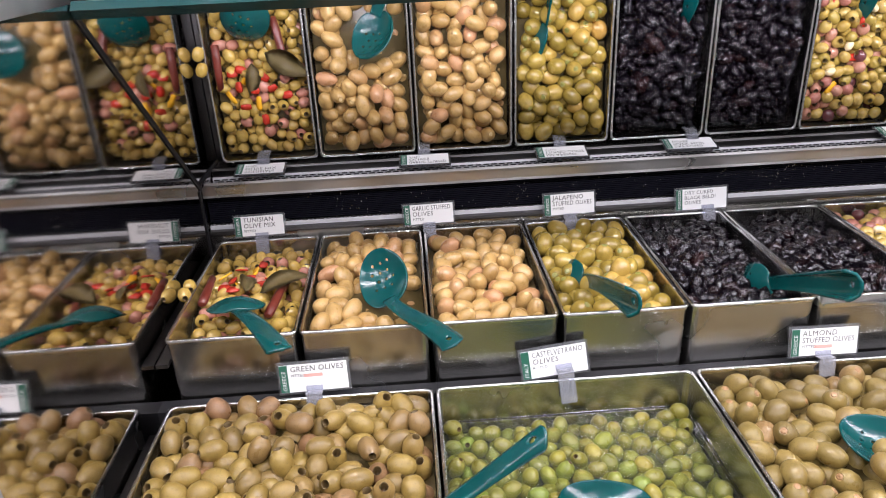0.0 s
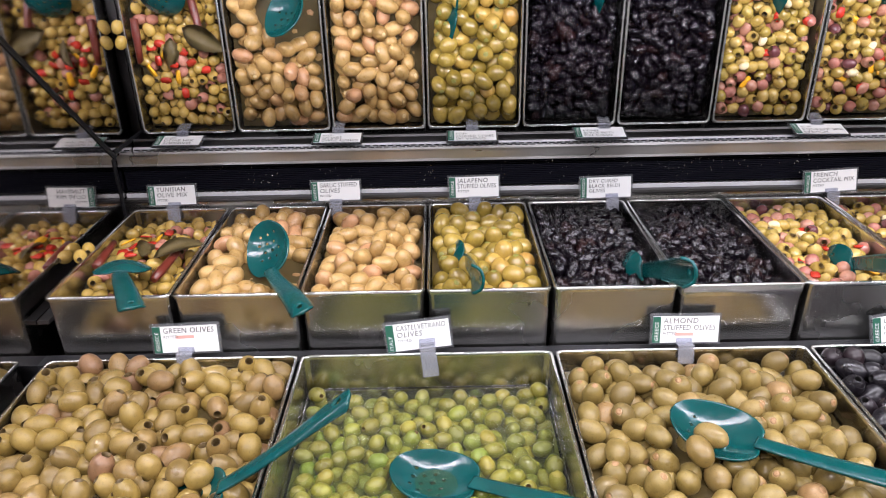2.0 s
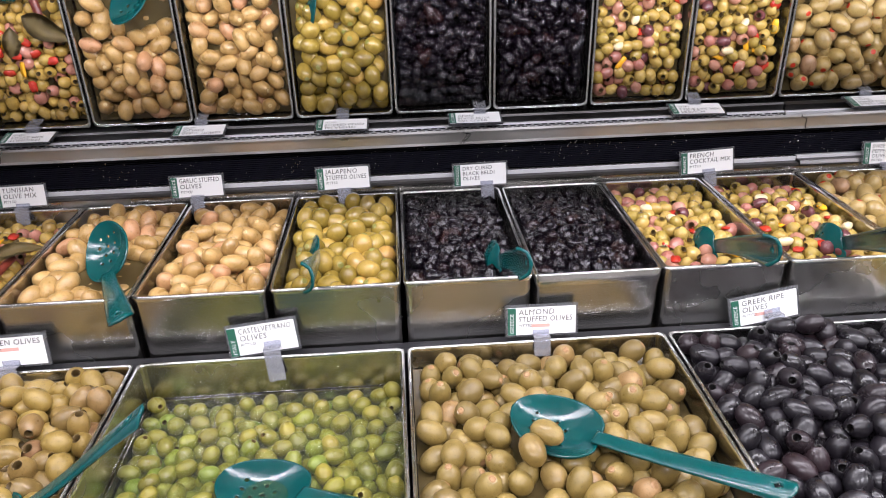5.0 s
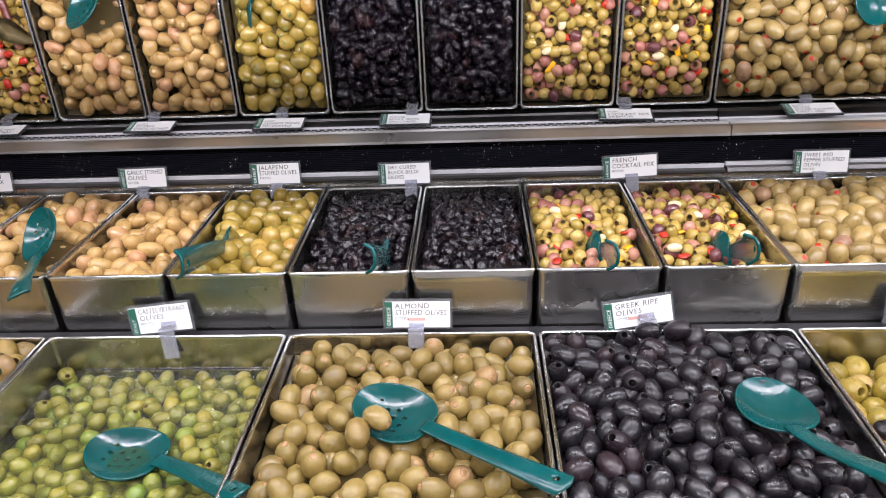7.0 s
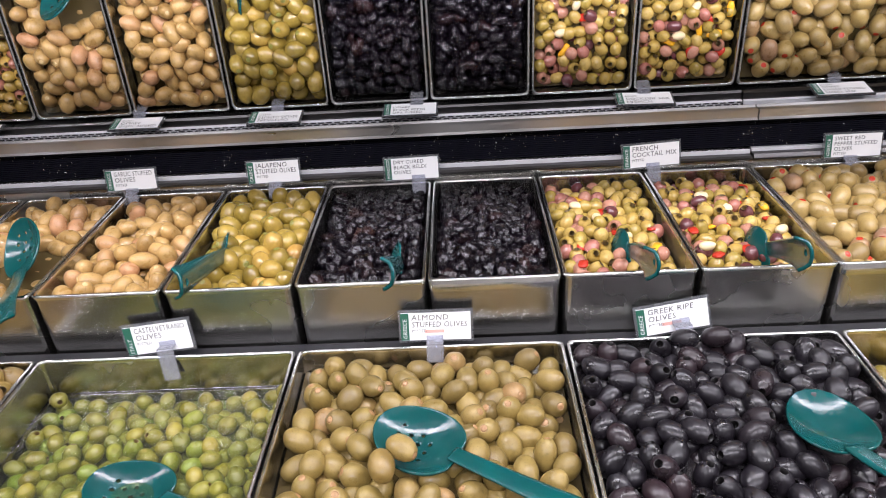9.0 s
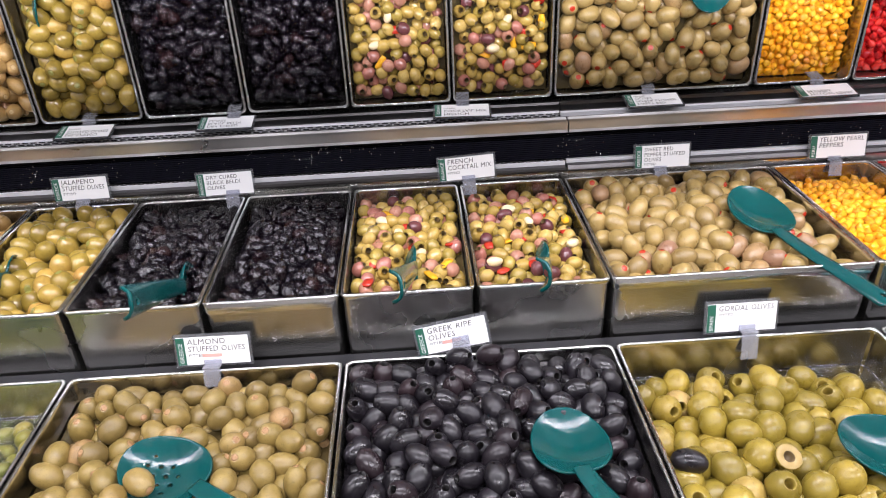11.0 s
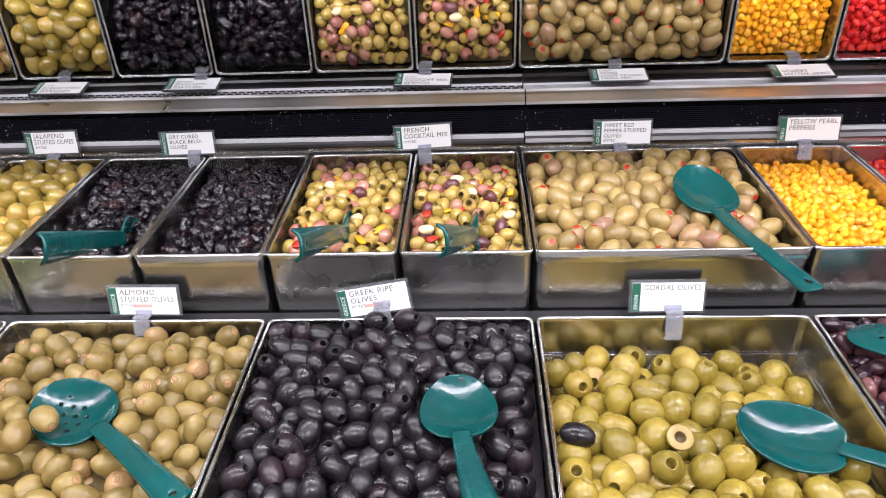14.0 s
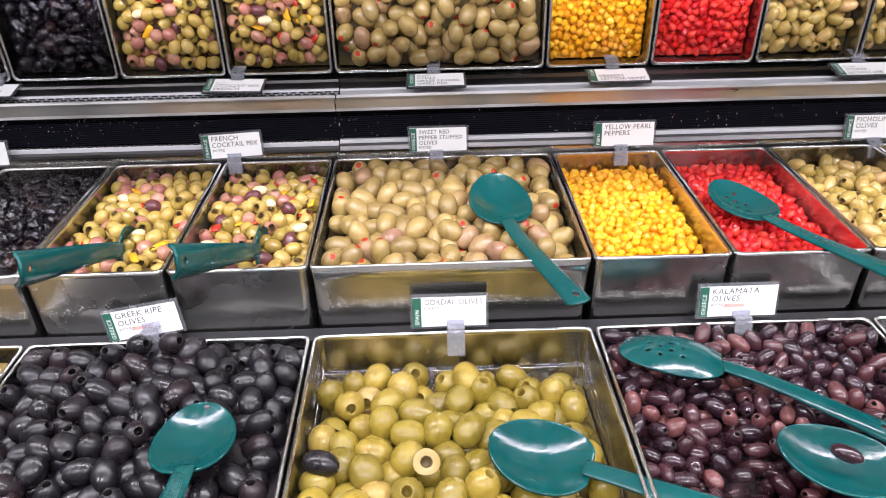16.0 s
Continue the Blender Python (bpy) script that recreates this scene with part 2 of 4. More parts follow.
def part(name, bm, material, parent=None, label="", smooth=False):
    ob = new(name, mesh_of(name, bm, material, smooth))
    if parent:
        ob.parent = parent
    return tagged(ob, label)


def box(bm, x0, x1, y0, y1, z0, z1, bevel=0.0):
    r = bmesh.ops.create_cube(bm, size=1)
    bmesh.ops.transform(bm, verts=r["verts"], matrix=Matrix.LocRotScale(((x0 + x1) / 2, (y0 + y1) / 2, (z0 + z1) / 2), None, (x1 - x0, y1 - y0, z1 - z0)))
    if bevel:
        es = list({e for v in r["verts"] for e in v.link_edges})
        bmesh.ops.bevel(bm, geom=es, offset=bevel, segments=2, affect="EDGES", profile=0.5)
    return bm


def slab(name, x0, x1, y0, y1, z0, z1, material, label="", category="", bevel=0.0, kind="structure", parent=None):
    ob = part(name, box(bmesh.new(), x0, x1, y0, y1, z0, z1, bevel), material, parent)
    return tagged(ob, label, category, kind=kind) if not parent else ob


def prism(bm, pts, x0, x1):
    """A solid with the outline pts in y and z, from x0 to x1."""
    a = [bm.verts.new((x0, y, z)) for y, z in pts]
    c = [bm.verts.new((x1, y, z)) for y, z in pts]
    n = len(pts)
    bm.faces.new(a)
    bm.faces.new(c[::-1])
    for i in range(n):
        bm.faces.new((a[i], c[i], c[(i + 1) % n], a[(i + 1) % n]))
    bmesh.ops.recalc_face_normals(bm, faces=bm.faces)
    return bm


# ---- the shop and the case ----
PITCH, X0 = 0.155, -0.263
XEND, XFAR = -0.278, 2.42
RIM_B, RIM_F = 0.932, 0.860
YB0, YB1 = 0.697, 0.980
YF0, YF1 = 0.388, 0.671


def col_x(k):
    return X0 + PITCH * k


slab("floor", -4, 6, -4, 4, -0.1, 0, M_FLOOR, "grey tiled shop floor", "floor")
slab("ceiling", -4, 6, -4, 4, 3.0, 3.1, M_CEIL, "white shop ceiling", "ceiling")
slab("wall_south", -4, 6, -4.1, -4, 0, 3, M_WALL, "plain painted shop wall", "wall")
slab("wall_north", -4, 6, 4, 4.1, 0, 3, M_WALL, "plain painted shop wall", "wall")
slab("wall_west", -4.1, -4, -4.1, 4.1, 0, 3, M_WALL, "plain painted shop wall", "wall")
slab("wall_east", 6, 6.1, -4.1, 4.1, 0, 3, M_WALL, "plain painted shop wall", "wall")
for yy in (-1.3, 0.35):
    for xx in (-0.9, 1.2, 3.3):
        slab("ceiling_light_housing", xx - 0.72, xx + 0.72, yy - 0.13, yy + 0.13, 2.88, 3.0, M_CEIL, "white metal ceiling light housing", "light", 0.01)

case = tagged(new("display_case"), "refrigerated stainless steel olive bar case", "display case", kind="structure")
slab("front_panel", XEND - 0.05, XFAR, 0.34, 0.385, 0, 0.845, M_BAR, parent=case)
slab("well_deck", XEND, XFAR, 0.386, 1.0, 0.68, 0.70, M_DARK, parent=case)
# Added black strip stands in for the shadow gap between the pan rows.
slab("row_gap_shade", XEND, XFAR, 0.6735, 0.6955, 0.70, 0.85, M_DARK, parent=case)
slab("front_ledge", XEND - 0.05, XFAR, 0.335, 0.386, 0.846, 0.858, M_BAR, parent=case, bevel=0.003)
slab("back_riser", XEND, XFAR, 0.986, 1.0, 0.70, 0.9390, M_PAN, parent=case)
slab("back_wall", XEND - 0.05, XFAR, 1.075, 1.12, 0.0, 1.7, M_BAR, parent=case)
slab("canopy", XEND - 0.05, XFAR, 0.40, 1.07, 1.66, 1.72, M_BAR, parent=case)
slab("canopy_fascia", XEND - 0.05, XFAR, 0.73, 0.75, 1.31, 1.655, M_RIM, parent=case)
slab("end_cheek", XFAR, XFAR + 0.04, 0.335, 1.12, 0, 1.72, M_BAR, parent=case)
slab("end_cheek", XEND - 0.06, XEND - 0.012, 0.40, 1.07, 0, 1.655, M_BAR, parent=case)

slab("gap_filler", XEND + 0.001, X0, YB0, 0.985, 0.895, 0.900, M_LEDGE, parent=case)
slab("gap_filler", XEND + 0.001, X0, YF0, 0.672, 0.815, 0.820, M_LEDGE, parent=case)
seams = [(XEND + 0.002, 0.984), (0.986, XFAR)]
for i, (a, c) in enumerate(seams):
    lift = 0.0 if i == 0 else 0.003
    bm = prism(bmesh.new(), [(0.986, 0.9395), (1.030, 0.9395), (1.030, 0.9440 + lift), (0.989, 0.9440 + lift), (0.986, 0.9415)], a, c)
    part("ledge_strip", bm, M_LEDGE, case)
    bm = prism(bmesh.new(), [(0.9985, 0.9442 + lift), (1.0062, 0.9442 + lift), (1.0062, 0.9500 + lift * 0.5), (1.0000, 0.9505 + lift * 0.5), (0.9985, 0.9495 + lift * 0.5)], a, c)
    part("vent_sill", bm, M_SILL, case)
    bm = prism(bmesh.new(), [(0.990, 0.9985), (0.996, 0.9965), (1.005, 0.998), (0.9985, 1.003), (0.9965, 1.0265), (0.9925, 1.0275), (0.9930, 1.0015)], a, c)
    part("mirror_lip", bm, M_BAR, case)

vent = tagged(new("air_vent"), "black louvred air vent strip wet with drops", "vent", kind="structure")
slab("backing", XEND + 0.002, XFAR, 1.0100, 1.028, 0.9515, 0.9975, M_DARK, parent=vent)
for i in range(14):
    z = 0.9525 + i * 0.0031
    bm = prism(bmesh.new(), [(1.0065, z), (1.0099, z + 0.0006), (1.0099, z + 0.0022), (1.0065, z + 0.0013)], XEND + 0.002, XFAR)
    part("louvre", bm, M_VENT, vent)

drng = random.Random(4)
bm = bmesh.new()
for i in range(60):
    cx, cz = drng.uniform(XEND + 0.05, 1.9), drng.uniform(0.96, 0.99)
    for j in range(drng.randint(2, 8)):
        rad = drng.uniform(0.0005, 0.0012)
        bmesh.ops.create_icosphere(bm, subdivisions=1, radius=rad, matrix=Matrix.Translation((cx + drng.gauss(0, 0.014), 1.0060, min(0.995, max(0.955, cz + drng.gauss(0, 0.008))))) @ Matrix.Diagonal((1, 0.6, drng.uniform(0.8, 2.0), 1)))
part("water_drops", bm, M_RIM, vent, "clinging water drops", True)

# the honeycomb grille behind the lip shows in the foot of the mirror
bm = bmesh.new()
for i in range(int((XFAR - XEND) / 0.0125)):
    for j in range(2):
        x = XEND + 0.004 + i * 0.0125 + j * 0.006
        box(bm, x, x + 0.0088, 1.0008 + 0.0029 * j, 1.0022 + 0.0029 * j, 0.9496, 0.9512 + 0.0002 * j)
part("grille_slots", bm, M_DARK, case)

# ---- mirrors ----
MY, MZ = 1.000, 1.006
UY, UZ = -math.sin(radians(45)), math.cos(radians(45))
RUN = 0.398
ny, nz = UZ, -UY
mirror = tagged(new("tilted_mirror"), "long tilted mirror with dark green glass edge above the pans", "mirror", kind="structure")
p0, p1 = (MY, MZ), (MY + UY * RUN, MZ + UZ * RUN)
bm = prism(bmesh.new(), [p0, p1, (p1[0] + ny * 0.005, p1[1] + nz * 0.005), (p0[0] + ny * 0.005, p0[1] + nz * 0.005)], XEND + 0.001, XFAR)
part("mirror_glass", bm, M_MIRROR, mirror)
q0 = (p1[0] + UY * 0.0005, p1[1] + UZ * 0.0005)
q1 = (q0[0] + UY * 0.013, q0[1] + UZ * 0.013)
bm = prism(bmesh.new(), [(q0[0] - ny * 0.003, q0[1] - nz * 0.003), (q1[0] - ny * 0.003, q1[1] - nz * 0.003), (q1[0] + ny * 0.008, q1[1] + nz * 0.008), (q0[0] + ny * 0.008, q0[1] + nz * 0.008)], XEND + 0.001, XFAR)
part("edge_trim", bm, M_EDGE, mirror)
end = tagged(new("end_mirror"), "upright mirror panel closing the end of the case", "mirror", kind="structure")
bm = prism(bmesh.new(), [(0.40, 0.70), (1.07, 0.70), (1.07, 1.0), (1.0, 1.006), (0.718, 1.288), (0.718, 1.30), (0.40, 1.30)], XEND - 0.006, XEND)
part("mirror_glass", bm, M_ENDMIRROR, end)
bm = prism(bmesh.new(), [(p0[0] - ny * 0.004, p0[1] - nz * 0.004), (p1[0] - ny * 0.004, p1[1] - nz * 0.004), (p1[0] - ny * 0.0005, p1[1] - nz * 0.0005), (p0[0] - ny * 0.0005, p0[1] - nz * 0.0005)], XEND + 0.0005, XEND + 0.0015)
part("black_seam", bm, M_DARK, end)
part("black_seam", box(bmesh.new(), XEND + 0.0004, XEND + 0.0018, 0.982, 0.9885, 0.86, 1.012), M_DARK, end)

# ---- pans ----


def pan(x0, x1, y0, y1, z1, depth, label, lip=False):
    """An open straight-sided steel pan with thin walls and a turned rim."""
    ob = tagged(new("food_pan"), label, "pan", group="pans in the olive bar")
    t = 0.0012
    bm = bmesh.new()
    z0 = z1 - depth
    zt = z1 - 0.0016
    s = 0.0022

    def ring(i, z):
        xs, ys = (x0 + i, x1 - i), (y0 + i, y1 - i)
        c = 0.007 if depth else 0
        pts = []
        for cx, cy, a0 in ((xs[1] - c, ys[1] - c, 0), (xs[0] + c, ys[1] - c, 90), (xs[0] + c, ys[0] + c, 180), (xs[1] - c, ys[0] + c, 270)):
            for k in range(4):
                a = radians(a0 + 30 * k)
                pts.append(bm.verts.new((cx + c * math.cos(a), cy + c * math.sin(a), z)))
        return pts
    loops = [ring(s, z0), ring(0.0012, zt), ring(0.0012 + t, zt), ring(s + t, z0 + t)]
    n = len(loops[0])
    for a, c in zip(loops, loops[1:]):
        for i in range(n):
            bm.faces.new((a[i], a[(i + 1) % n], c[(i + 1) % n], c[i]))
    bm.faces.new(loops[0][::-1])
    bm.faces.new(loops[-1])
    bmesh.ops.recalc_face_normals(bm, faces=bm.faces)
    part("body", bm, M_PAN, ob)
    bm = bmesh.new()

    def ring2(i, z):
        xs, ys = (x0 + i, x1 - i), (y0 + i, y1 - i)
        c = 0.007
        pts = []
        for cx, cy, a0 in ((xs[1] - c, ys[1] - c, 0), (xs[0] + c, ys[1] - c, 90), (xs[0] + c, ys[0] + c, 180), (xs[1] - c, ys[0] + c, 270)):
            for k in range(4):
                a = radians(a0 + 30 * k)
                pts.append(bm.verts.new((cx + c * math.cos(a), cy + c * math.sin(a), z)))
        return pts
    drop = 0.006 if not lip else 0.016
    rl = [ring2(0.0002, z1 - drop), ring2(-0.0006, z1 - 0.001), ring2(0.0004, z1), ring2(0.0026, z1), ring2(0.0034, z1 - 0.0012), ring2(0.0032, z1 - 0.005)]
    for a, c in zip(rl, rl[1:]):
        for i in range(n):
            bm.faces.new((a[i], a[(i + 1) % n], c[(i + 1) % n], c[i]))
    bmesh.ops.recalc_face_normals(bm, faces=bm.faces)
    part("rim", bm, M_RIM, ob, smooth=True)
    return ob


# ---- fruit meshes ----


def lathe(profile, seg, squash, rng, wobble):
    """Verts and faces of a turned body along z; profile: (radius, z, material slot)."""
    vs, fs, ms = [], [], []
    ph = [rng.uniform(0, 6.28) for _ in range(6)]
    for r, z, _ in profile:
        for k in range(seg):
            a = 2 * math.pi * k / seg
            w = 1 + wobble * (math.sin(2 * a + ph[0] + 40 * z) + 0.6 * math.sin(3 * a + ph[1] - 70 * z) + 0.5 * math.sin(150 * z + ph[2]))
            vs.append((r * w * math.cos(a), r * w * squash * math.sin(a), z * (1 + wobble * math.sin(a + ph[3]))))
    for i in range(len(profile) - 1):
        for k in range(seg):
            k2 = (k + 1) % seg
            fs.append((i * seg + k, i * seg + k2, (i + 1) * seg + k2, (i + 1) * seg + k))
            ms.append(profile[i + 1][2])
    fs.append(tuple(range(seg))[::-1])
    ms.append(profile[0][2])
    fs.append(tuple((len(profile) - 1) * seg + k for k in range(seg)))
    ms.append(profile[-1][2])
    return vs, fs, ms


def olive_profile(length, dia, hole, plug):
    """hole: share of the radius that is open at the top; plug: how far the stuffing stands out."""
    prof, n = [], 9
    h, r = length / 2, dia / 2
    for i in range(n + 1):
        a = -math.pi / 2 + math.pi * (i + 0.35) / (n + 0.35)
        rr = r * math.cos(a) ** 0.86 if math.cos(a) > 0 else 0
        if hole and a > 0 and rr < hole * r:
            break
        prof.append((max(rr, 0.0008), h * math.sin(a), 0))
    if hole:
        zt = h * math.sqrt(max(0, 1 - (hole) ** 2.3))
        prof.append((hole * r * 1.06, zt, 0))
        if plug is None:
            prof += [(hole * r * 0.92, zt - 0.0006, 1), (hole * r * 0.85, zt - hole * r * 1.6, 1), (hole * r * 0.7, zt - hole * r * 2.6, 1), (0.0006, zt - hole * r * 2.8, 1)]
        else:
            prof += [(hole * r * 0.95, zt - 0.0008, 1), (hole * r * 0.9, zt + plug * 0.5, 1), (hole * r * 0.5, zt + plug, 1), (0.0004, zt + plug, 1)]
    return prof


def fruit_meshes(name, length, dia, skin, inner=None, hole=0.3, plug=None, share=0.7, count=5, wobble=0.025, seed=1):
    rng = random.Random(seed)
    out = []
    for i in range(count):
        holed = inner is not None and i < share * count
        s = rng.uniform(0.92, 1.08)
        vs, fs, ms = lathe(olive_profile(length * s, dia * rng.uniform(0.95, 1.05), hole if holed else 0, plug), 14, rng.uniform(0.94, 1.04), rng, wobble)
        me = bpy.data.meshes.new(name)
        me.from_pydata(vs, [], fs)
        me.materials.append(skin)
        if inner is not None:
            me.materials.append(inner)
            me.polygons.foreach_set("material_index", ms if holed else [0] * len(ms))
        me.polygons.foreach_set("use_smooth", [True] * len(fs))
        out.append(me)
    return out


# spoons that lie on the fruit: centre, reach, underside
LYING = [(-0.011, 0.797, 0.046, 0.914), (0.02, 0.75, 0.022, 0.925), (-0.192, 0.765, 0.036, 0.915), (1.196, 0.815, 0.044, 0.940), (1.497, 0.821, 0.040, 0.925), (0.209, 0.51, 0.048, 0.806), (0.499, 0.520, 0.050, 0.846),
         (0.545, 0.492, 0.016, 0.852), (0.58, 0.468, 0.016, 0.858), (0.892, 0.517, 0.038, 0.850), (0.896, 0.46, 0.014, 0.864),
         (1.095, 0.497, 0.015, 0.836), (1.203, 0.502, 0.052, 0.838), (1.26, 0.465, 0.02, 0.842), (1.31, 0.43, 0.02, 0.852), (1.352, 0.607, 0.045, 0.858), (1.42, 0.565, 0.016, 0.852), (1.48, 0.52, 0.016, 0.848), (1.462, 0.478, 0.046, 0.848), (1.53, 0.44, 0.02, 0.855)]


def covered(x, y, top):
    return any((x - a) ** 2 + (y - d) ** 2 < (q + 0.004) ** 2 and top > z for a, d, q, z in LYING)


def settle(x0, x1, y0, y1, surface, r, layers, rng, limit, proud=0.35):
    """Drop balls of radius r one by one into the lowest places until the heap reaches surface(u, v)."""
    P = np.zeros((limit, 3))
    n, fails = 0, 0
    nr = np.random.RandomState(rng.randrange(10 ** 6))
    m = r * 0.9
    r *= 0.85
    reach = (2 * r) ** 2
    while n < limit and fails < 45:
        c = np.column_stack([nr.uniform(x0 + m, x1 - m, 26), nr.uniform(y0 + m, y1 - m, 26)])
        top = np.array([surface((a - x0) / (x1 - x0), (d - y0) / (y1 - y0)) for a, d in c])
        base = top - layers * 2 * r
        z = base.copy()
        if n:
            d2 = ((c[:, None, :] - P[None, :n, :2]) ** 2).sum(2)
            lift = np.where(d2 < reach, P[None, :n, 2] + np.sqrt(np.maximum(reach - d2, 0)), -9)
            z = np.maximum(z, lift.max(1))
        z = np.where([covered(q[0], q[1], h + 1.4 * r) for q, h in zip(c, z)], 99.0, z)
        i = int(np.argmin(z - top))
        if z[i] > top[i] - r * (1 - proud):
            fails += 1
            continue
        fails = 0
        P[n] = (c[i, 0], c[i, 1], z[i])
        n += 1
    return P[:n]


def turned(rng, flat=0.75):
    tilt = rng.uniform(25, 115) if rng.random() < flat else rng.uniform(0, 60)
    return Euler((radians(tilt), 0, radians(rng.uniform(0, 360)))).to_matrix().to_4x4() @ Matrix.Rotation(rng.uniform(0, 6.28), 4, "Z")


def kept_in(p, verts, turn, x0, x1, y0, y1):
    """Shift a piece so that it stays inside the walls of its pan."""
    q = np.array([tuple(v) for v in verts]) @ np.array(turn).T
    lo, hi = q.min(0), q.max(0)
    return Vector((min(max(p[0], x0 - lo[0]), x1 - hi[0]), min(max(p[1], y0 - lo[1]), y1 - hi[1]), p[2]))


def heap(name, label, group, meshes, x0, x1, y0, y1, surface, r, seed, layers=1.8, limit=300, flat=0.75, proud=0.35, category="olive"):
    rng = random.Random(seed)
    pts = settle(x0, x1, y0, y1, surface, r, layers, rng, limit, proud)
    pts = pts[np.argsort(-pts[:, 2])]
    deep = bmesh.new()
    for i, p in enumerate(pts):
        me, turn = meshes[rng.randrange(len(meshes))], turned(rng, flat)
        place = Matrix.Translation(kept_in(p, [v.co for v in me.vertices], turn.to_3x3(), x0, x1, y0, y1)) @ turn
        if i < 270:
            ob = new(name, me)
            ob.matrix_world = place
            tagged(ob, label, category, group)
        else:
            first = len(deep.verts)
            deep.from_mesh(me)
            deep.verts.ensure_lookup_table()
            bmesh.ops.transform(deep, matrix=place, verts=deep.verts[first:])
    if len(deep.verts):
        tagged(part("lower_olives", deep, list(meshes[0].materials), smooth=True), "lower layer of the same olives", "olives", kind="stuff")
    else:
        deep.free()
    return pts


def stuff_heap(name, label, shapes, material, x0, x1, y0, y1, surface, r, seed, layers, limit, category):
    rng = random.Random(seed)
    pts = settle(x0, x1, y0, y1, surface, r, layers, rng, limit, 0.5)
    V, F, o = [], [], 0
    for p in pts:
        vs, fs = shapes[rng.randrange(len(shapes))]
        mt = np.array(turned(rng, 0.8).to_3x3()) * rng.uniform(0.85, 1.12)
        V.append(np.array(vs) @ mt.T + np.array(kept_in(p, vs, mt, x0, x1, y0, y1)))
        F += [tuple(i + o for i in f) for f in fs]
        o += len(vs)
    me = bpy.data.meshes.new(name)
    me.from_pydata(np.concatenate(V).tolist(), [], F)
    me.materials.append(material)
    me.polygons.foreach_set("use_smooth", [True] * len(F))
    return tagged(new(name, me), label, category, kind="stuff")


def slope(front, rear, hump=0.0, rim=0.0, side=0.0):
    return lambda u, v: rim + front + (rear - front) * v + hump * math.sin(math.pi * min(max(u, 0), 1)) * math.sin(math.pi * min(max(v, 0), 1)) + side * (0.5 - u)


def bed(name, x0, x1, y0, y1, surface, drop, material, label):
    """Brine or packed fruit below the visible layer; dark sheets paint the gaps' shade."""
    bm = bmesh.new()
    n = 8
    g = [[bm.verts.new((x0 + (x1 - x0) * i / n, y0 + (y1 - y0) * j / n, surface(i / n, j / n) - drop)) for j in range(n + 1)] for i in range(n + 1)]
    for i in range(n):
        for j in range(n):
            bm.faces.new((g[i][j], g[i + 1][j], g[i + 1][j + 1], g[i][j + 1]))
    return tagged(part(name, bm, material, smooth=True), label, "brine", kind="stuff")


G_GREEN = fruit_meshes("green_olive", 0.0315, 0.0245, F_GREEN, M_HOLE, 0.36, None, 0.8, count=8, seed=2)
G_ALM = fruit_meshes("almond_stuffed_olive", 0.0325, 0.0255, F_ALMOND, M_ALMOND, 0.27, 0.0004, 0.55, count=8, seed=3)
G_GARLIC = fruit_meshes("garlic_stuffed_olive", 0.033, 0.0238, F_GARLIC, M_GARLIC, 0.24, 0.0004, 0.3, count=8, seed=4)
G_JAL = fruit_meshes("jalapeno_stuffed_olive", 0.032, 0.0255, F_JAL, M_JAL, 0.28, 0.0004, 0.55, count=8, seed=5)
G_CAS = fruit_meshes("castelvetrano_olive", 0.024, 0.0195, F_CASTEL, M_HOLE, 0.26, None, 0.35, count=8, seed=6)
G_RIPE = fruit_meshes("ripe_black_olive", 0.0335, 0.0245, F_RIPE, M_HOLEBLACK, 0.33, None, 0.7, count=8, seed=7)
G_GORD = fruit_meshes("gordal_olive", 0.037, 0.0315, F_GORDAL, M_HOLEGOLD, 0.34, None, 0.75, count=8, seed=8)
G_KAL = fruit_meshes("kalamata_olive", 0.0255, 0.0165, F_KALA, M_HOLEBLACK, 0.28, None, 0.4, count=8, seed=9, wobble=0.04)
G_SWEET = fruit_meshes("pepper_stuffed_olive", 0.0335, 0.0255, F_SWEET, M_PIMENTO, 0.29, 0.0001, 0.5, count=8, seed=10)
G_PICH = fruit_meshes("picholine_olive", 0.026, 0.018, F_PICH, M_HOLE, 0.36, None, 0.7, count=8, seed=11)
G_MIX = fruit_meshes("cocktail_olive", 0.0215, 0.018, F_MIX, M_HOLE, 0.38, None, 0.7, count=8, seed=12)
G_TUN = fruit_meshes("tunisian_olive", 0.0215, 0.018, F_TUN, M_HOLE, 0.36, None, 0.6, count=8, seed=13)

# ---- pans and what fills them ----
W = 0.004
D_B, D_F = 0.16, 0.13


def back(k, span):
    x0, x1 = col_x(k) + W / 2, col_x(k + span) - W / 2
    pan(x0, x1, YB0, YB1, RIM_B, D_B, "deep straight-sided stainless pan in the back row", lip=span == 2 or k == 5)
    return x0 + 0.0045, x1 - 0.0045, YB0 + 0.0045, YB1 - 0.0045


def front(k):
    x0, x1 = col_x(k) + W / 2, col_x(k + 2) - W / 2
    pan(x0, x1, YF0, YF1, RIM_F, D_F, "square stainless pan in the front row")
    return x0 + 0.0045, x1 - 0.0045, YF0 + 0.0045, YF1 - 0.0045


def fill(area, meshes, name, label, group, s, r, seed, bedmat=M_BED, **kw):
    heap(name, label, group, meshes, *area, s, r, seed, **kw)
    bed("brine_sheet", *area, s, r * 2.0, bedmat, "murky brine between the olives")


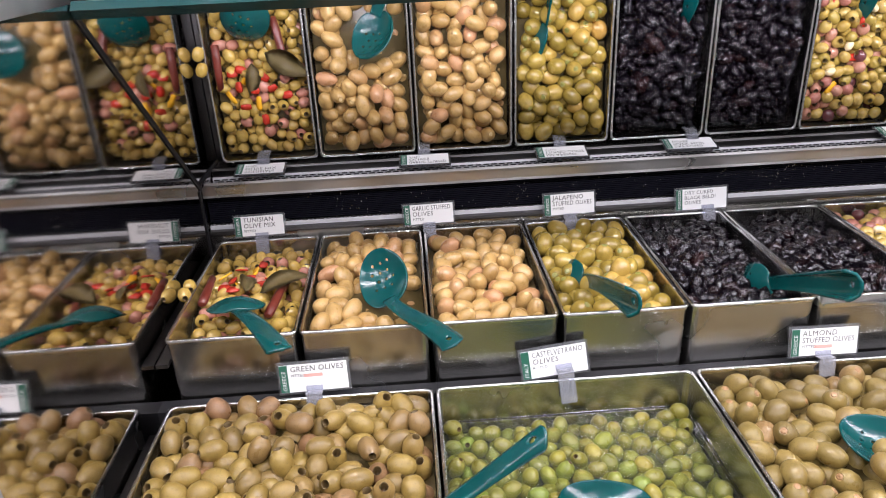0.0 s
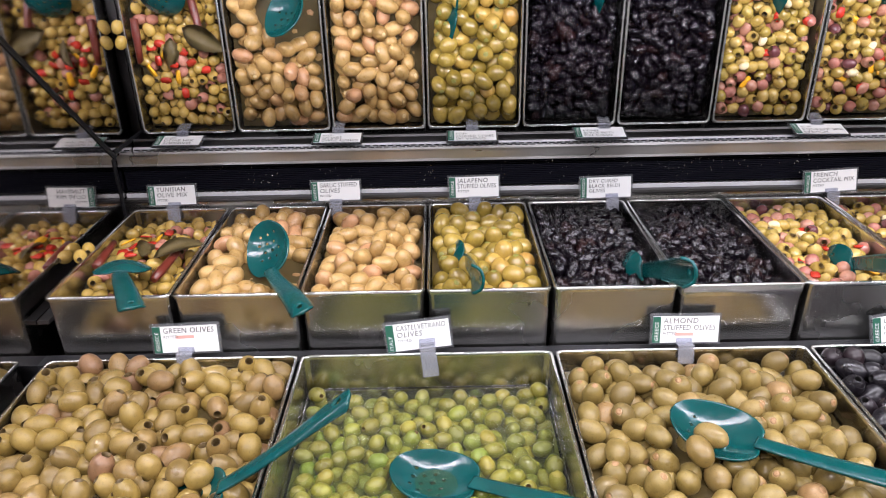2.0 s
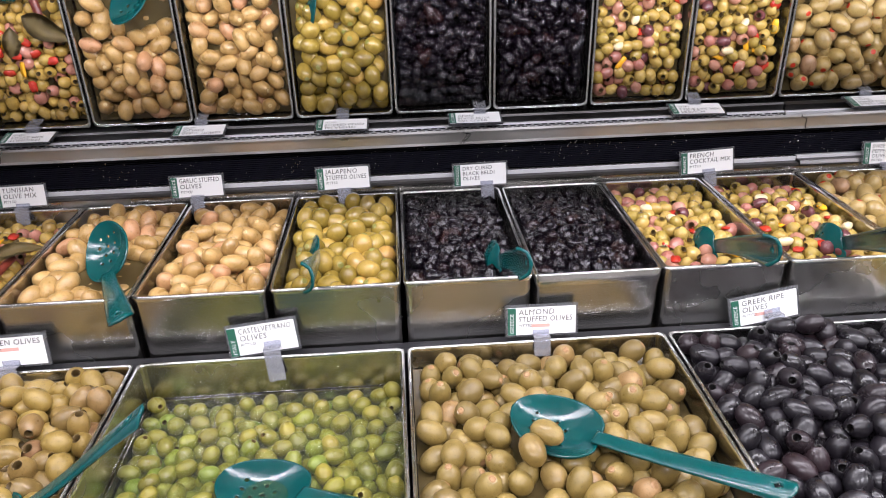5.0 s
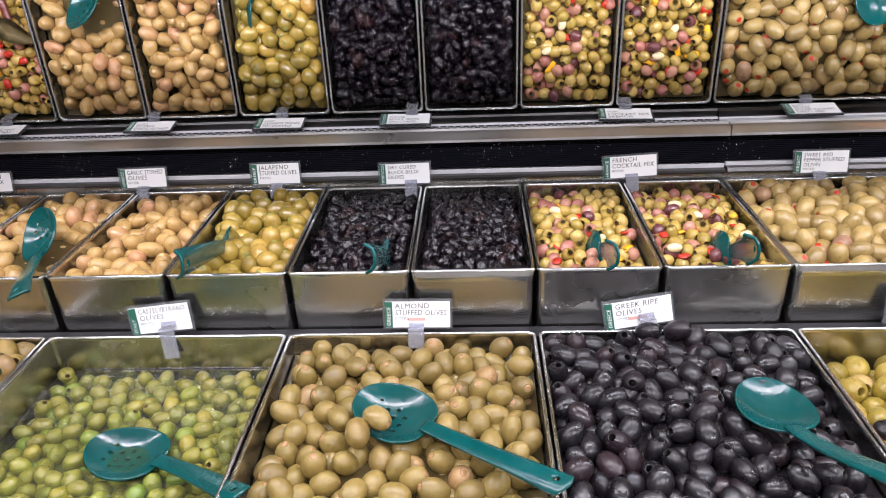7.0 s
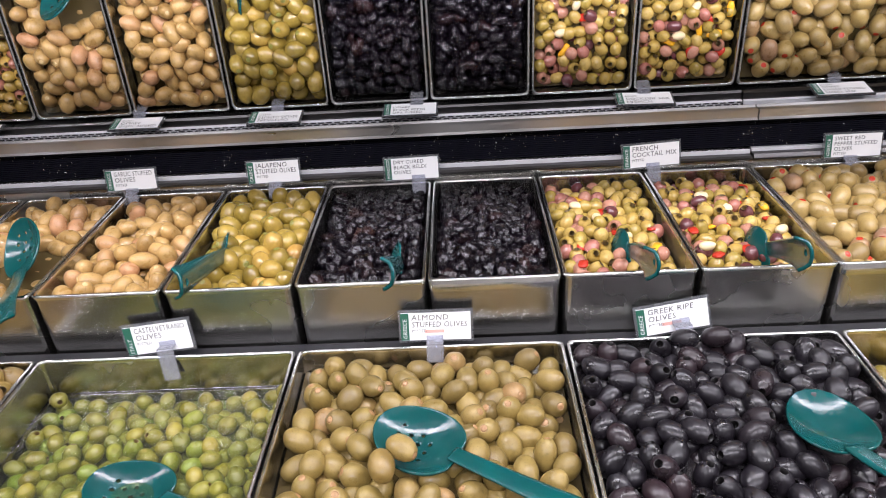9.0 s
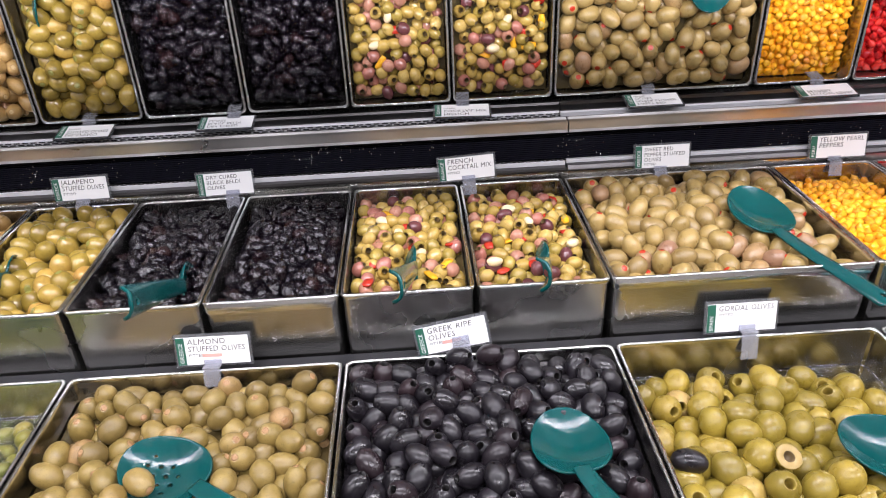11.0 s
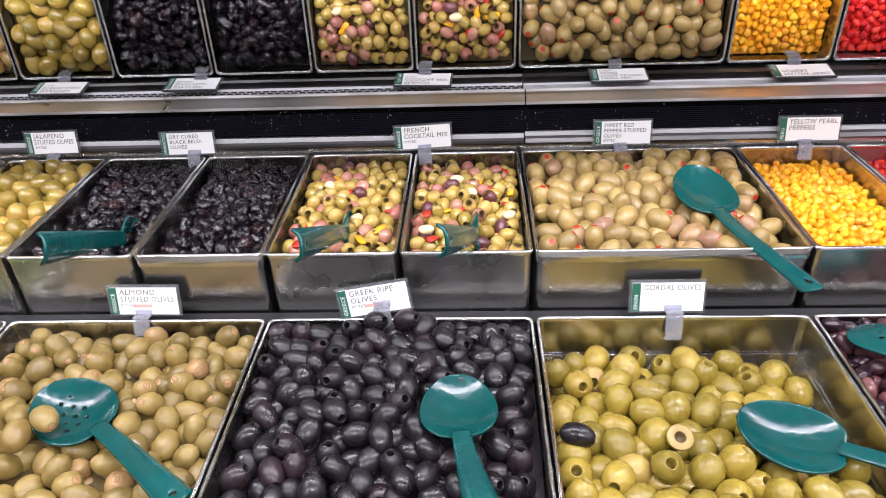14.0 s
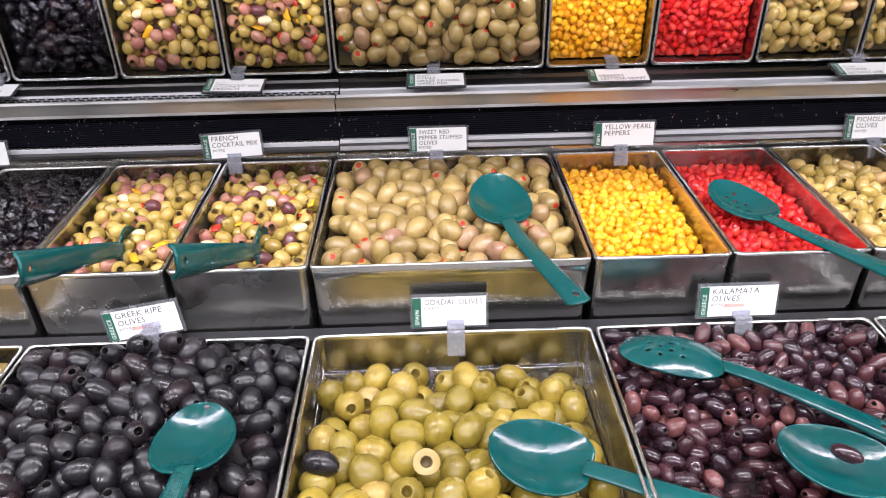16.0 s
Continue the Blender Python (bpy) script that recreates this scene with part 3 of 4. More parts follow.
a = back(0, 1)
s = slope(-0.026, -0.014, 0.008, RIM_B)
fill(a, G_TUN, "tunisian_olive", "small green and pink Tunisian olive in an oily mix", "Tunisian olive mix", s, 0.0094, 20, layers=2.2)
TUN = a
s = slope(-0.012, 0.004, 0.012, RIM_B)
for k in (1, 2):
    a = back(k, 1)
    fill(a, G_GARLIC, "garlic_stuffed_olive", "pale tan garlic stuffed olive", "garlic stuffed olives", s if k == 1 else slope(-0.013, -0.002, 0.01, RIM_B), 0.0124, 20 + k)
a = back(3, 1)
fill(a, G_JAL, "jalapeno_stuffed_olive", "glossy yellow-green jalapeno stuffed olive", "jalapeno stuffed olives", slope(-0.016, 0.004, 0.01, RIM_B), 0.0128, 23)

cured = []
crng = random.Random(5)
for i in range(5):
    vs, fs, ms = lathe(olive_profile(0.0235, 0.018, 0, None), 18, 0.8, crng, 0.05)
    o = Vector((crng.uniform(0, 50), 0, i * 7))
    vs = [tuple(Vector(v) * (1.1 + 0.95 * (0.25 - abs(noise.noise(Vector(v) * 250 + o))) + 0.4 * noise.noise(Vector(v) * 120 + o))) for v in vs]
    cured.append((vs, fs))
for k in (4, 5):
    a = back(k, 1)
    s = slope(-0.020, -0.014, 0.010, RIM_B)
    stuff_heap("cured_black_olives", "glossy wrinkled dry cured black olives", cured, F_CURED, *a, s, 0.0082, 30 + k, 2.0, 600, "olives")
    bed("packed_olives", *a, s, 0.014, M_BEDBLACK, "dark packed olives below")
for k in (6, 7):
    a = back(k, 1)
    fill(a, G_MIX, "cocktail_olive", "small green, pink and purple cocktail olive", "French cocktail mix", slope(-0.018, -0.010, 0.010, RIM_B), 0.0091, 26 + k, layers=1.2)
a = back(8, 2)
fill(a, G_SWEET, "pepper_stuffed_olive", "greyish green olive stuffed with red pepper", "pepper stuffed olives", slope(-0.012, 0.002, 0.014, RIM_B), 0.0128, 28)


def pepper_shape(length, dia, rng, curve):
    prof = [(0.0006, -length * 0.36, 0), (dia * 0.3, -length * 0.32, 0), (dia * 0.47, -length * 0.16, 0), (dia * 0.5, 0.0, 0), (dia * 0.4, length * 0.16, 0), (dia * 0.18, length * 0.34, 0), (0.0006, length * 0.46, 0)]
    vs, fs, _ = lathe(prof, 8, 0.92, rng, 0.05)
    return [(x + curve * z * z, y, z) for x, y, z in vs], fs


prng = random.Random(9)
yellow = [pepper_shape(0.0150, 0.0125, prng, prng.uniform(-15, 15)) for _ in range(5)]
red = [pepper_shape(0.0185, 0.0125, prng, prng.uniform(-20, 20)) for _ in range(5)]
a = back(10, 1)
s = slope(-0.028, -0.022, 0.008, RIM_B)
stuff_heap("yellow_pearl_peppers", "bright yellow pearl peppers", yellow, F_YELLOW, *a, s, 0.0056, 41, 2.2, 1500, "peppers")
bed("packed_peppers", *a, s, 0.010, F_YELLOW, "packed yellow peppers below")
a = back(11, 1)
stuff_heap("red_pearl_peppers", "shiny red pearl peppers", red, F_RED, *a, s, 0.0058, 42, 2.2, 1500, "peppers")
bed("packed_peppers", *a, s, 0.010, F_RED, "packed red peppers below")
for k in (12, 13):
    a = back(k, 1)
    fill(a, G_PICH, "picholine_olive", "small pitted pale green picholine olive", "picholine olives", slope(-0.024, -0.014, 0.010, RIM_B), 0.0098, 43 + k, layers=1.2, limit=135)

a = front(0)
fill(a, G_GREEN, "green_olive", "large pitted brownish green olive", "pitted green olives", slope(-0.016, 0.010, 0.010, RIM_F), 0.0123, 50)
a = front(2)
CAS = a
s = slope(-0.0535, -0.0535, 0.0, RIM_F)
heap("castelvetrano_olive", "bright green castelvetrano olive in clear brine", "castelvetrano olives", G_CAS, *a, s, 0.0099, 51, layers=1.7, limit=500, flat=1.0, proud=0.75)
# Opaque green sheet; the dimness of the deep brine is coloured in.
bed("brine_sheet", *a, s, 0.014, plain("green_depth_shade", (0.10, 0.11, 0.025), 0.3, 60), "murky green brine below the olives")
a = front(4)
fill(a, G_ALM, "almond_stuffed_olive", "large olive stuffed with an almond", "almond stuffed olives", slope(-0.022, -0.004, 0.008, RIM_F), 0.0127, 52)
a = front(6)
fill(a, G_RIPE, "ripe_black_olive", "large matt black ripe olive", "ripe black olives", slope(-0.016, 0.008, 0.014, RIM_F), 0.0122, 53, bedmat=M_BEDBLACK)
a = front(8)
GOR = a
heap("gordal_olive", "large glossy yellow-green gordal olive in brine", "gordal olives", G_GORD, *a, slope(-0.014, -0.042, 0.008, RIM_F, 0.012), 0.0150, 54, layers=1.9, limit=280)
# Opaque yellow sheet, darkened for the shade deep between the gordal olives.
bed("brine_sheet", *a, slope(-0.032, -0.048, 0.0, RIM_F), 0.034, plain("yellow_depth_shade", (0.16, 0.115, 0.02), 0.3, 60), "murky yellow brine below the olives")
a = front(10)
KAL = a
s = slope(-0.044, 0.006, 0.0, RIM_F)
fill(a, G_KAL, "kalamata_olive", "dark purple kalamata olive", "kalamata olives", s, 0.0094, 55, bedmat=M_BEDBLACK, limit=420, layers=1.3)
a = front(12)
bed("brine_sheet", *a, slope(-0.05, -0.05, 0.0, RIM_F), 0.0, M_BEDBLACK, "dark brine in the last pan")


def water(area, z, material, label):
    bm = bmesh.new()
    bm.faces.new([bm.verts.new(v) for v in ((area[0], area[2], z), (area[1], area[2], z), (area[1], area[3], z), (area[0], area[3], z))])
    ob = tagged(part("brine_surface", bm, material), label, "brine", kind="stuff")
    ob.visible_shadow = False
    # Thin steel strips along three walls imitate the meniscus's bright glint.
    bm = bmesh.new()
    box(bm, area[0], area[1], area[3] - 0.0006, area[3], z, z + 0.0014)
    box(bm, area[0], area[0] + 0.0006, area[2], area[3], z, z + 0.0012)
    box(bm, area[1] - 0.0006, area[1], area[2], area[3], z, z + 0.0012)
    part("waterline_glint", bm, M_RIM, ob)
    return ob


water(CAS, 0.8075, M_WATER, "still greenish brine over the olives")
water(GOR, 0.8055, M_WATER2, "still yellowish brine among the olives")
water((KAL[0], KAL[1], KAL[2], KAL[3] - 0.085), 0.8300, M_WATER3, "dark purple brine among the olives")

# ---- odd pieces among the fruit ----


def piece(name, label, category, group, meshes, place, tilt, yaw, spin=0.0):
    ob = new(name, meshes)
    ob.matrix_world = Matrix.Translation(place) @ Euler((radians(tilt), radians(spin), radians(yaw))).to_matrix().to_4x4()
    return tagged(ob, label, category, group)


for x, y in ((-0.268, 0.811), (-0.267, 0.834)):
    piece("tunisian_olive", "small green olive caught between the pan rim and the mirror", "olive", "Tunisian olive mix", G_TUN[4], (x, y, 0.932), 90, 20)
piece("castelvetrano_olive", "bright green castelvetrano olive on the pan's corner", "olive", "castelvetrano olives", G_CAS[0], (CAS[0] + 0.012, CAS[3] - 0.012, 0.812), 70, 40)
piece("castelvetrano_olive", "bright green castelvetrano olive on the pan's corner", "olive", "castelvetrano olives", G_CAS[4], (CAS[1] - 0.012, CAS[3] - 0.012, 0.812), 70, 40)
piece("almond_stuffed_olive", "olive lying in the spoon's bowl", "olive", "almond stuffed olives", G_ALM[4], (0.490, 0.504, 0.866), 90, 50)
piece("almond_stuffed_olive", "olive lying against the spoon", "olive", "almond stuffed olives", G_GREEN[0], (0.472, 0.484, 0.864), 75, 190)
for x, y, z in ((0.797, 0.652, 0.869), (0.832, 0.652, 0.871)):
    piece("ripe_black_olive", "large black olive heaped above the rim", "olive", "ripe black olives", G_RIPE[4], (x, y, z), 60, 70 * x)
piece("gordal_olive", "large yellow-green olive standing above the brine", "olive", "gordal olives", G_GORD[4], (1.145, 0.635, 0.822), 90, 15)
vs, fs, ms = lathe([(0.0155 * math.cos(a), 0.0165 * math.sin(a), 0) for a in np.linspace(-1.5, 0, 8).tolist()] + [(0.0148, 0.0006, 1), (0.0070, 0.0004, 1), (0.0062, -0.0004, 2), (0.0055, -0.007, 2), (0.0006, -0.008, 2)], 16, 0.95, random.Random(3), 0.03)
me = bpy.data.meshes.new("halved_olive")
me.from_pydata(vs, [], fs)
for mm in (F_GORDAL, M_FLESH, M_HOLE):
    me.materials.append(mm)
me.polygons.foreach_set("material_index", ms)
me.polygons.foreach_set("use_smooth", [True] * len(fs))
piece("halved_olive", "cut gordal olive showing cream flesh and pit hole", "olive", "gordal olives", me, (1.100, 0.497, 0.848), 28, 12).scale = (0.8, 0.86, 0.8)
piece("ripe_black_olive", "single black olive strayed among the gordal olives", "olive", "", G_RIPE[4], (1.005, 0.500, 0.848), 90, 70)
piece("kalamata_olive", "single purple olive lying in the spoon", "olive", "kalamata olives", G_KAL[4], (1.468, 0.476, 0.862), 90, 50)


def bent_bit(name, w, l, material, seed):
    rng = random.Random(seed)
    bm = bmesh.new()
    n = 6
    top, bot = [], []
    for i in range(n + 1):
        u = i / n - 0.5
        hw = w / 2 * (1 - 1.6 * u * u) * rng.uniform(0.85, 1.1)
        zz = 0.12 * l * (0.25 - u * u)
        top.append((bm.verts.new((u * l, -hw, zz)), bm.verts.new((u * l, hw, zz - 0.001))))
        bot.append((bm.verts.new((u * l, -hw, zz - 0.0022)), bm.verts.new((u * l, hw, zz - 0.0032))))
    for i in range(n):
        bm.faces.new((top[i][0], top[i + 1][0], top[i + 1][1], top[i][1]))
        bm.faces.new((bot[i][1], bot[i + 1][1], bot[i + 1][0], bot[i][0]))
        bm.faces.new((top[i][0], bot[i][0], bot[i + 1][0], top[i + 1][0]))
        bm.faces.new((top[i][1], top[i + 1][1], bot[i + 1][1], bot[i][1]))
    bm.faces.new((top[0][0], top[0][1], bot[0][1], bot[0][0]))
    bm.faces.new((top[n][1], top[n][0], bot[n][0], bot[n][1]))
    bmesh.ops.recalc_face_normals(bm, faces=bm.faces)
    return mesh_of(name, bm, material, True)


BIT_R, BIT_Y = bent_bit("red_pepper_piece", 0.012, 0.016, F_BIT, 1), bent_bit("yellow_pepper_piece", 0.010, 0.022, F_BITY, 2)
brng = random.Random(77)
for k, spots in ((6, [(0.55, 0.42, 0), (0.5, 0.62, 0), (0.85, 0.25, 1), (0.3, 0.8, 1), (0.2, 0.3, 0), (0.7, 0.15, 1), (0.92, 0.45, 0), (0.15, 0.12, 0)]), (7, [(0.72, 0.68, 0), (0.62, 0.72, 1), (0.8, 0.75, 1), (0.45, 0.45, 0), (0.35, 0.45, 1), (0.2, 0.15, 0), (0.9, 0.5, 0), (0.3, 0.78, 1), (0.93, 0.62, 1), (0.55, 0.85, 0), (0.12, 0.4, 0), (0.5, 0.2, 0), (0.88, 0.85, 0)]), (0, [(0.3, 0.72, 0), (0.42, 0.62, 0), (0.55, 0.55, 0), (0.35, 0.55, 1), (0.25, 0.6, 0), (0.2, 0.52, 0), (0.3, 0.5, 0), (0.62, 0.62, 0), (0.78, 0.66, 0), (0.45, 0.7, 1), (0.15, 0.66, 1), (0.5, 0.8, 0)])):
    for u, v, c in spots:
        x, y = col_x(k) + 0.01 + u * 0.135, YB0 + 0.01 + v * 0.263
        piece("red_pepper_piece" if c == 0 else "yellow_pepper_piece", "small soft strip of " + ("red" if c == 0 else "yellow") + " pepper among olives", "pepper", "pepper pieces", BIT_R if c == 0 else BIT_Y, (x, y, RIM_B - 0.013 + brng.uniform(0, 0.004)), brng.uniform(-30, 30), brng.uniform(0, 360))


CLOVES = fruit_meshes("garlic_clove", 0.0185, 0.0125, plain("pale_garlic", (0.72, 0.58, 0.34), 0.3, 60), None, 0, count=2, wobble=0.05, seed=31)
for k, spots in ((6, [(0.62, 0.34), (0.42, 0.55), (0.25, 0.7)]), (7, [(0.14, 0.22), (0.55, 0.6), (0.4, 0.75), (0.9, 0.35)])):
    for u, v in spots:
        piece("garlic_clove", "smooth pale cream garlic clove among cocktail olives", "garlic clove", "garlic cloves", CLOVES[k % 2], (col_x(k) + 0.01 + u * 0.135, YB0 + 0.01 + v * 0.263, RIM_B - 0.009), 80 + 20 * u, 360 * v)


def leaf(place, length, yaw, tilt):
    bm = bmesh.new()
    rows = []
    for i in range(9):
        u = i / 8
        hw = 0.23 * length * math.sin(math.pi * u ** 0.8) + 0.0006
        z = 0.12 * length * math.sin(3 * u)
        rows.append([bm.verts.new((u * length, -hw, z + hw * 0.35)), bm.verts.new((u * length, 0, z)), bm.verts.new((u * length, hw, z + hw * 0.3))])
    for p, q in zip(rows, rows[1:]):
        for j in range(2):
            bm.faces.new((p[j], q[j], q[j + 1], p[j + 1]))
    bmesh.ops.solidify(bm, geom=bm.faces[:], thickness=0.0005)
    ob = tagged(part("bay_leaf", bm, F_LEAF, smooth=True), "dry brownish green bay leaf lying in the mix", "leaf", "bay leaves")
    ob.matrix_world = Matrix.Translation(place) @ Euler((radians(tilt), 0, radians(yaw))).to_matrix().to_4x4()


def chilli(place, length, yaw, pitch):
    vs, fs, _ = lathe([(0.0035, 0, 0), (0.0058, 0.0005, 0), (0.0064, length * 0.3, 0), (0.0058, length * 0.7, 0), (0.005, length, 0), (0.003, length - 0.004, 0)], 10, 0.8, random.Random(int(yaw)), 0.06)
    me = bpy.data.meshes.new("dried_chilli")
    me.from_pydata(vs, [], fs)
    me.materials.append(F_STICK)
    me.polygons.foreach_set("use_smooth", [True] * len(fs))
    ob = tagged(new("dried_chilli", me), "dark red dried chilli stick lying in the mix", "chilli", "dried chillies")
    ob.matrix_world = Matrix.Translation(place) @ Euler((radians(90 - pitch), 0, radians(yaw))).to_matrix().to_4x4()


leaf((-0.172, 0.815, 0.925), 0.075, 30, 10)
leaf((-0.195, 0.83, 0.92), 0.05, 100, 30)
chilli((-0.245, 0.80, 0.922), 0.065, 180, 4)
chilli((-0.155, 0.765, 0.918), 0.07, 170, 8)

# ---- spoons ----


def sheet(bm, nu, nv, place, inside, holes, rad):
    """A grid of nu by nv over (u, v) in metres, cut to inside(), with round holes; place gives the point."""
    us, vs = np.linspace(nu[0], nu[1], nu[2]), np.linspace(nv[0], nv[1], nv[2])
    grid = {}
    for i, u in enumerate(us):
        lo, hi = inside(u)
        for j, v in enumerate(vs):
            w = lo + (hi - lo) * v
            uu, ww, ok = u, w, True
            for hu, hw in holes:
                d = math.hypot(uu - hu, ww - hw)
                if d < rad * 0.62:
                    ok = False
                elif d < rad * 1.35:
                    uu, ww = hu + (uu - hu) * rad / d, hw + (ww - hw) * rad / d
            grid[i, j] = bm.verts.new(place(uu, ww)) if ok else None
    for i in range(len(us) - 1):
        for j in range(len(vs) - 1):
            q = [grid[i, j], grid[i + 1, j], grid[i + 1, j + 1], grid[i, j + 1]]
            if None not in q:
                bm.faces.new(q)
            elif sum(x is None for x in q) == 1:
                bm.faces.new([x for x in q if x is not None])


def spoon(label, centre, tip, normal, end, length=0.092, width=0.076, depth=0.016, holes=True, flip=False, sag=0.0, face=0.4, flare=0.0055):
    """A plastic serving spoon: bowl centre, the way to its tip, the way its hollow faces, the handle's end."""
    ob = tagged(new("serving_spoon"), label, "spoon", "serving spoons")
    c, t, n, e = Vector(centre), Vector(tip).normalized(), Vector(normal), Vector(end)
    n = (n - t * n.dot(t)).normalized()
    s = n.cross(t)
    sign = -1.0 if flip else 1.0

    def outline(u):
        q = (u + length / 2) / length
        p = 0.05 + 0.95 * min(max(q, 0.0), 1.0) ** 0.9
        hw = width / 2 * math.sqrt(max(0.0, 4 * p * (1 - p)))
        hw = max(hw, 0.0085 if q < 0.5 else 0.001)
        return -hw, hw

    def bowl(u, w):
        a, d = 2 * u / length, 2 * w / width
        return c + t * u + s * w - n * sign * depth * max(0.0, 1 - 0.9 * a * a - 0.8 * d * d)
    bm = bmesh.new()
    spots = [(x * 0.011, y * 0.011 + (0.0055 if x % 2 else 0)) for x in (-1, 0, 1, 2) for y in (-1, 0, 1) if abs(y * 0.011) < 0.02] if holes else []
    sheet(bm, (-length / 2, length / 2, 52), (0, 1, 44), bowl, outline, spots, 0.0021)
    bw = part("bowl", bm, M_SPOON, ob, "perforated teal bowl" if holes else "", True)
    so = bw.modifiers.new("thick", "SOLIDIFY")
    so.thickness, so.offset = 0.0022, 0
    # handle: a channel section along a smooth curve
    b0 = c - t * (length / 2 - 0.006)
    span = (e - b0).length
    b1 = b0 - t * span * 0.15 + (e - b0) * 0.2 + Vector((0, 0, sag))
    b2 = e + (b0 - e).normalized() * span * 0.3 + Vector((0, 0, sag))

    def curve(q):
        return b0 * (1 - q) ** 3 + b1 * 3 * q * (1 - q) ** 2 + b2 * 3 * q * q * (1 - q) + e * q ** 3

    def strip(u, w):
        q = u / span
        p = curve(q)
        tg = (curve(min(1, q + 0.02)) - curve(max(0, q - 0.02))).normalized()
        up = Vector((0, 0, 1)) * (1 - face) + n * face
        sd = tg.cross(up).normalized()
        nn = sd.cross(tg).normalized()
        hw = 0.0125
        return p + sd * w - nn * 0.0045 * (w / hw) ** 4

    def half(u):
        q = u / span
        hw = 0.0082 + flare * q ** 1.3
        if q > 0.93:
            hw *= math.sqrt(max(0.03, 1 - ((q - 0.93) / 0.07) ** 2))
        return -hw, hw
    bm = bmesh.new()
    sheet(bm, (0, span, 56), (0, 1, 14), strip, half, [(span - 0.016, 0.0)], 0.0042)
    hd = part("handle", bm, M_SPOON, ob, "", True)
    so = hd.modifiers.new("thick", "SOLIDIFY")
    so.thickness, so.offset = 0.0032, 0
    return ob


spoon("teal perforated serving spoon in the Tunisian mix", (-0.192, 0.765, 0.930), (-0.3, 0.85, -0.42), (0, 0.35, 1), (-0.104, 0.594, 0.974), 0.07, 0.07, flip=True, sag=0.008)
spoon("teal perforated spoon leaning on garlic stuffed olives", (-0.011, 0.794, 0.949), (-0.25, 0.72, 0.62), (-0.38, -0.6, 0.6), (0.071, 0.610, 0.955), 0.078, 0.068, sag=0.012)
spoon("teal spoon half sunk in jalapeno stuffed olives", (0.249, 0.826, 0.905), (-0.1, 0.8, -0.5), (0.9, -0.35, 0.25), (0.267, 0.619, 0.986), 0.075, 0.06, face=1.0, flare=0.0085)
spoon("teal spoon stuck into black cured olives", (0.479, 0.780, 0.905), (0.0, 0.8, -0.55), (0.92, -0.3, 0.25), (0.487, 0.596, 1.003), 0.075, 0.06, face=1.0, flare=0.0085)
spoon("teal spoon stuck into the cocktail mix", (0.757, 0.788, 0.905), (0.05, 0.8, -0.55), (0.92, -0.3, 0.25), (0.742, 0.595, 1.003), 0.075, 0.06, face=1.0, flare=0.0085)
spoon("teal spoon stuck into the cocktail mix", (0.918, 0.774, 0.908), (0.1, 0.8, -0.5), (0.92, -0.3, 0.25), (0.883, 0.592, 1.009), 0.075, 0.06, face=1.0, flare=0.0085)
spoon("solid teal spoon lying on pepper stuffed olives", (1.196, 0.815, 0.950), (-0.1, 0.95, 0.22), (0.05, -0.3, 1), (1.262, 0.625, 0.925), 0.095, 0.075, holes=False)
spoon("teal perforated spoon lying on red peppers", (1.497, 0.821, 0.935), (-0.35, 0.9, 0.1), (0, -0.1, 1), (1.59, 0.62, 0.945), 0.095, 0.066)
spoon("teal spoon sunk in green olives, handle raised over the divider", (-0.030, 0.455, 0.842), (-0.9, -0.1, -0.3), (0, -0.1, 1), (0.138, 0.465, 0.956), 0.085, 0.07)
spoon("teal perforated spoon lying in the castelvetrano brine", (0.209, 0.510, 0.819), (-0.93, 0.28, 0.06), (0.03, -0.06, 1), (0.380, 0.400, 0.868), 0.093, 0.075)
spoon("teal perforated spoon lying on almond stuffed olives", (0.503, 0.526, 0.860), (-0.85, 0.5, 0.12), (0, -0.15, 1), (0.672, 0.388, 0.890), 0.092, 0.077)
spoon("solid teal spoon lying on ripe black olives", (0.892, 0.515, 0.875), (-0.08, 0.95, 0.0), (0, -0.3, 1), (0.915, 0.335, 0.946), 0.085, 0.074, holes=False)
spoon("solid teal spoon lying on gordal olives", (1.203, 0.502, 0.850), (-0.9, 0.38, 0.08), (0, -0.15, 1), (1.37, 0.395, 0.878), 0.095, 0.078, holes=False)
spoon("teal perforated spoon turned face down on kalamata olives", (1.352, 0.607, 0.866), (-0.95, 0.3, -0.03), (0, 0.1, 1), (1.53, 0.495, 0.862), 0.102, 0.07, flip=True)
spoon("solid teal spoon in kalamata olives holding one olive", (1.462, 0.478, 0.858), (-0.93, 0.35, 0.1), (0, -0.1, 1), (1.62, 0.395, 0.88), 0.10, 0.074, holes=False)

# ---- signs ----


def lettering(text, size, parent, x, z, material, name="lettering", turn=0.0, width=None, y=-0.0024):
    cu = bpy.data.curves.new(name, "FONT")
    cu.body, cu.size, cu.align_x, cu.align_y = text, size, "LEFT", "CENTER"
    cu.resolution_u = 2
    cu.space_character = 1.08
    cu.shear = 0.08
    cu.space_line = 0.9
    tmp = bpy.data.objects.new(name, cu)
    scene.collection.objects.link(tmp)
    bpy.context.view_layer.update()
    me = bpy.data.meshes.new_from_object(tmp.evaluated_get(bpy.context.evaluated_depsgraph_get()))
    wide = tmp.dimensions.x
    bpy.data.objects.remove(tmp)
    k = min(1.0, width / wide) if width and wide > 0 else 1.0
    me.transform(Matrix.Translation((x, y, z)) @ Matrix.Rotation(radians(turn), 4, "Y") @ Matrix.Rotation(radians(90), 4, "X") @ Matrix.Diagonal((k, 1, 1, 1)))
    me.materials.clear()
    me.materials.append(material)
    ob = new(name, me)
    ob.parent = parent
    return ob


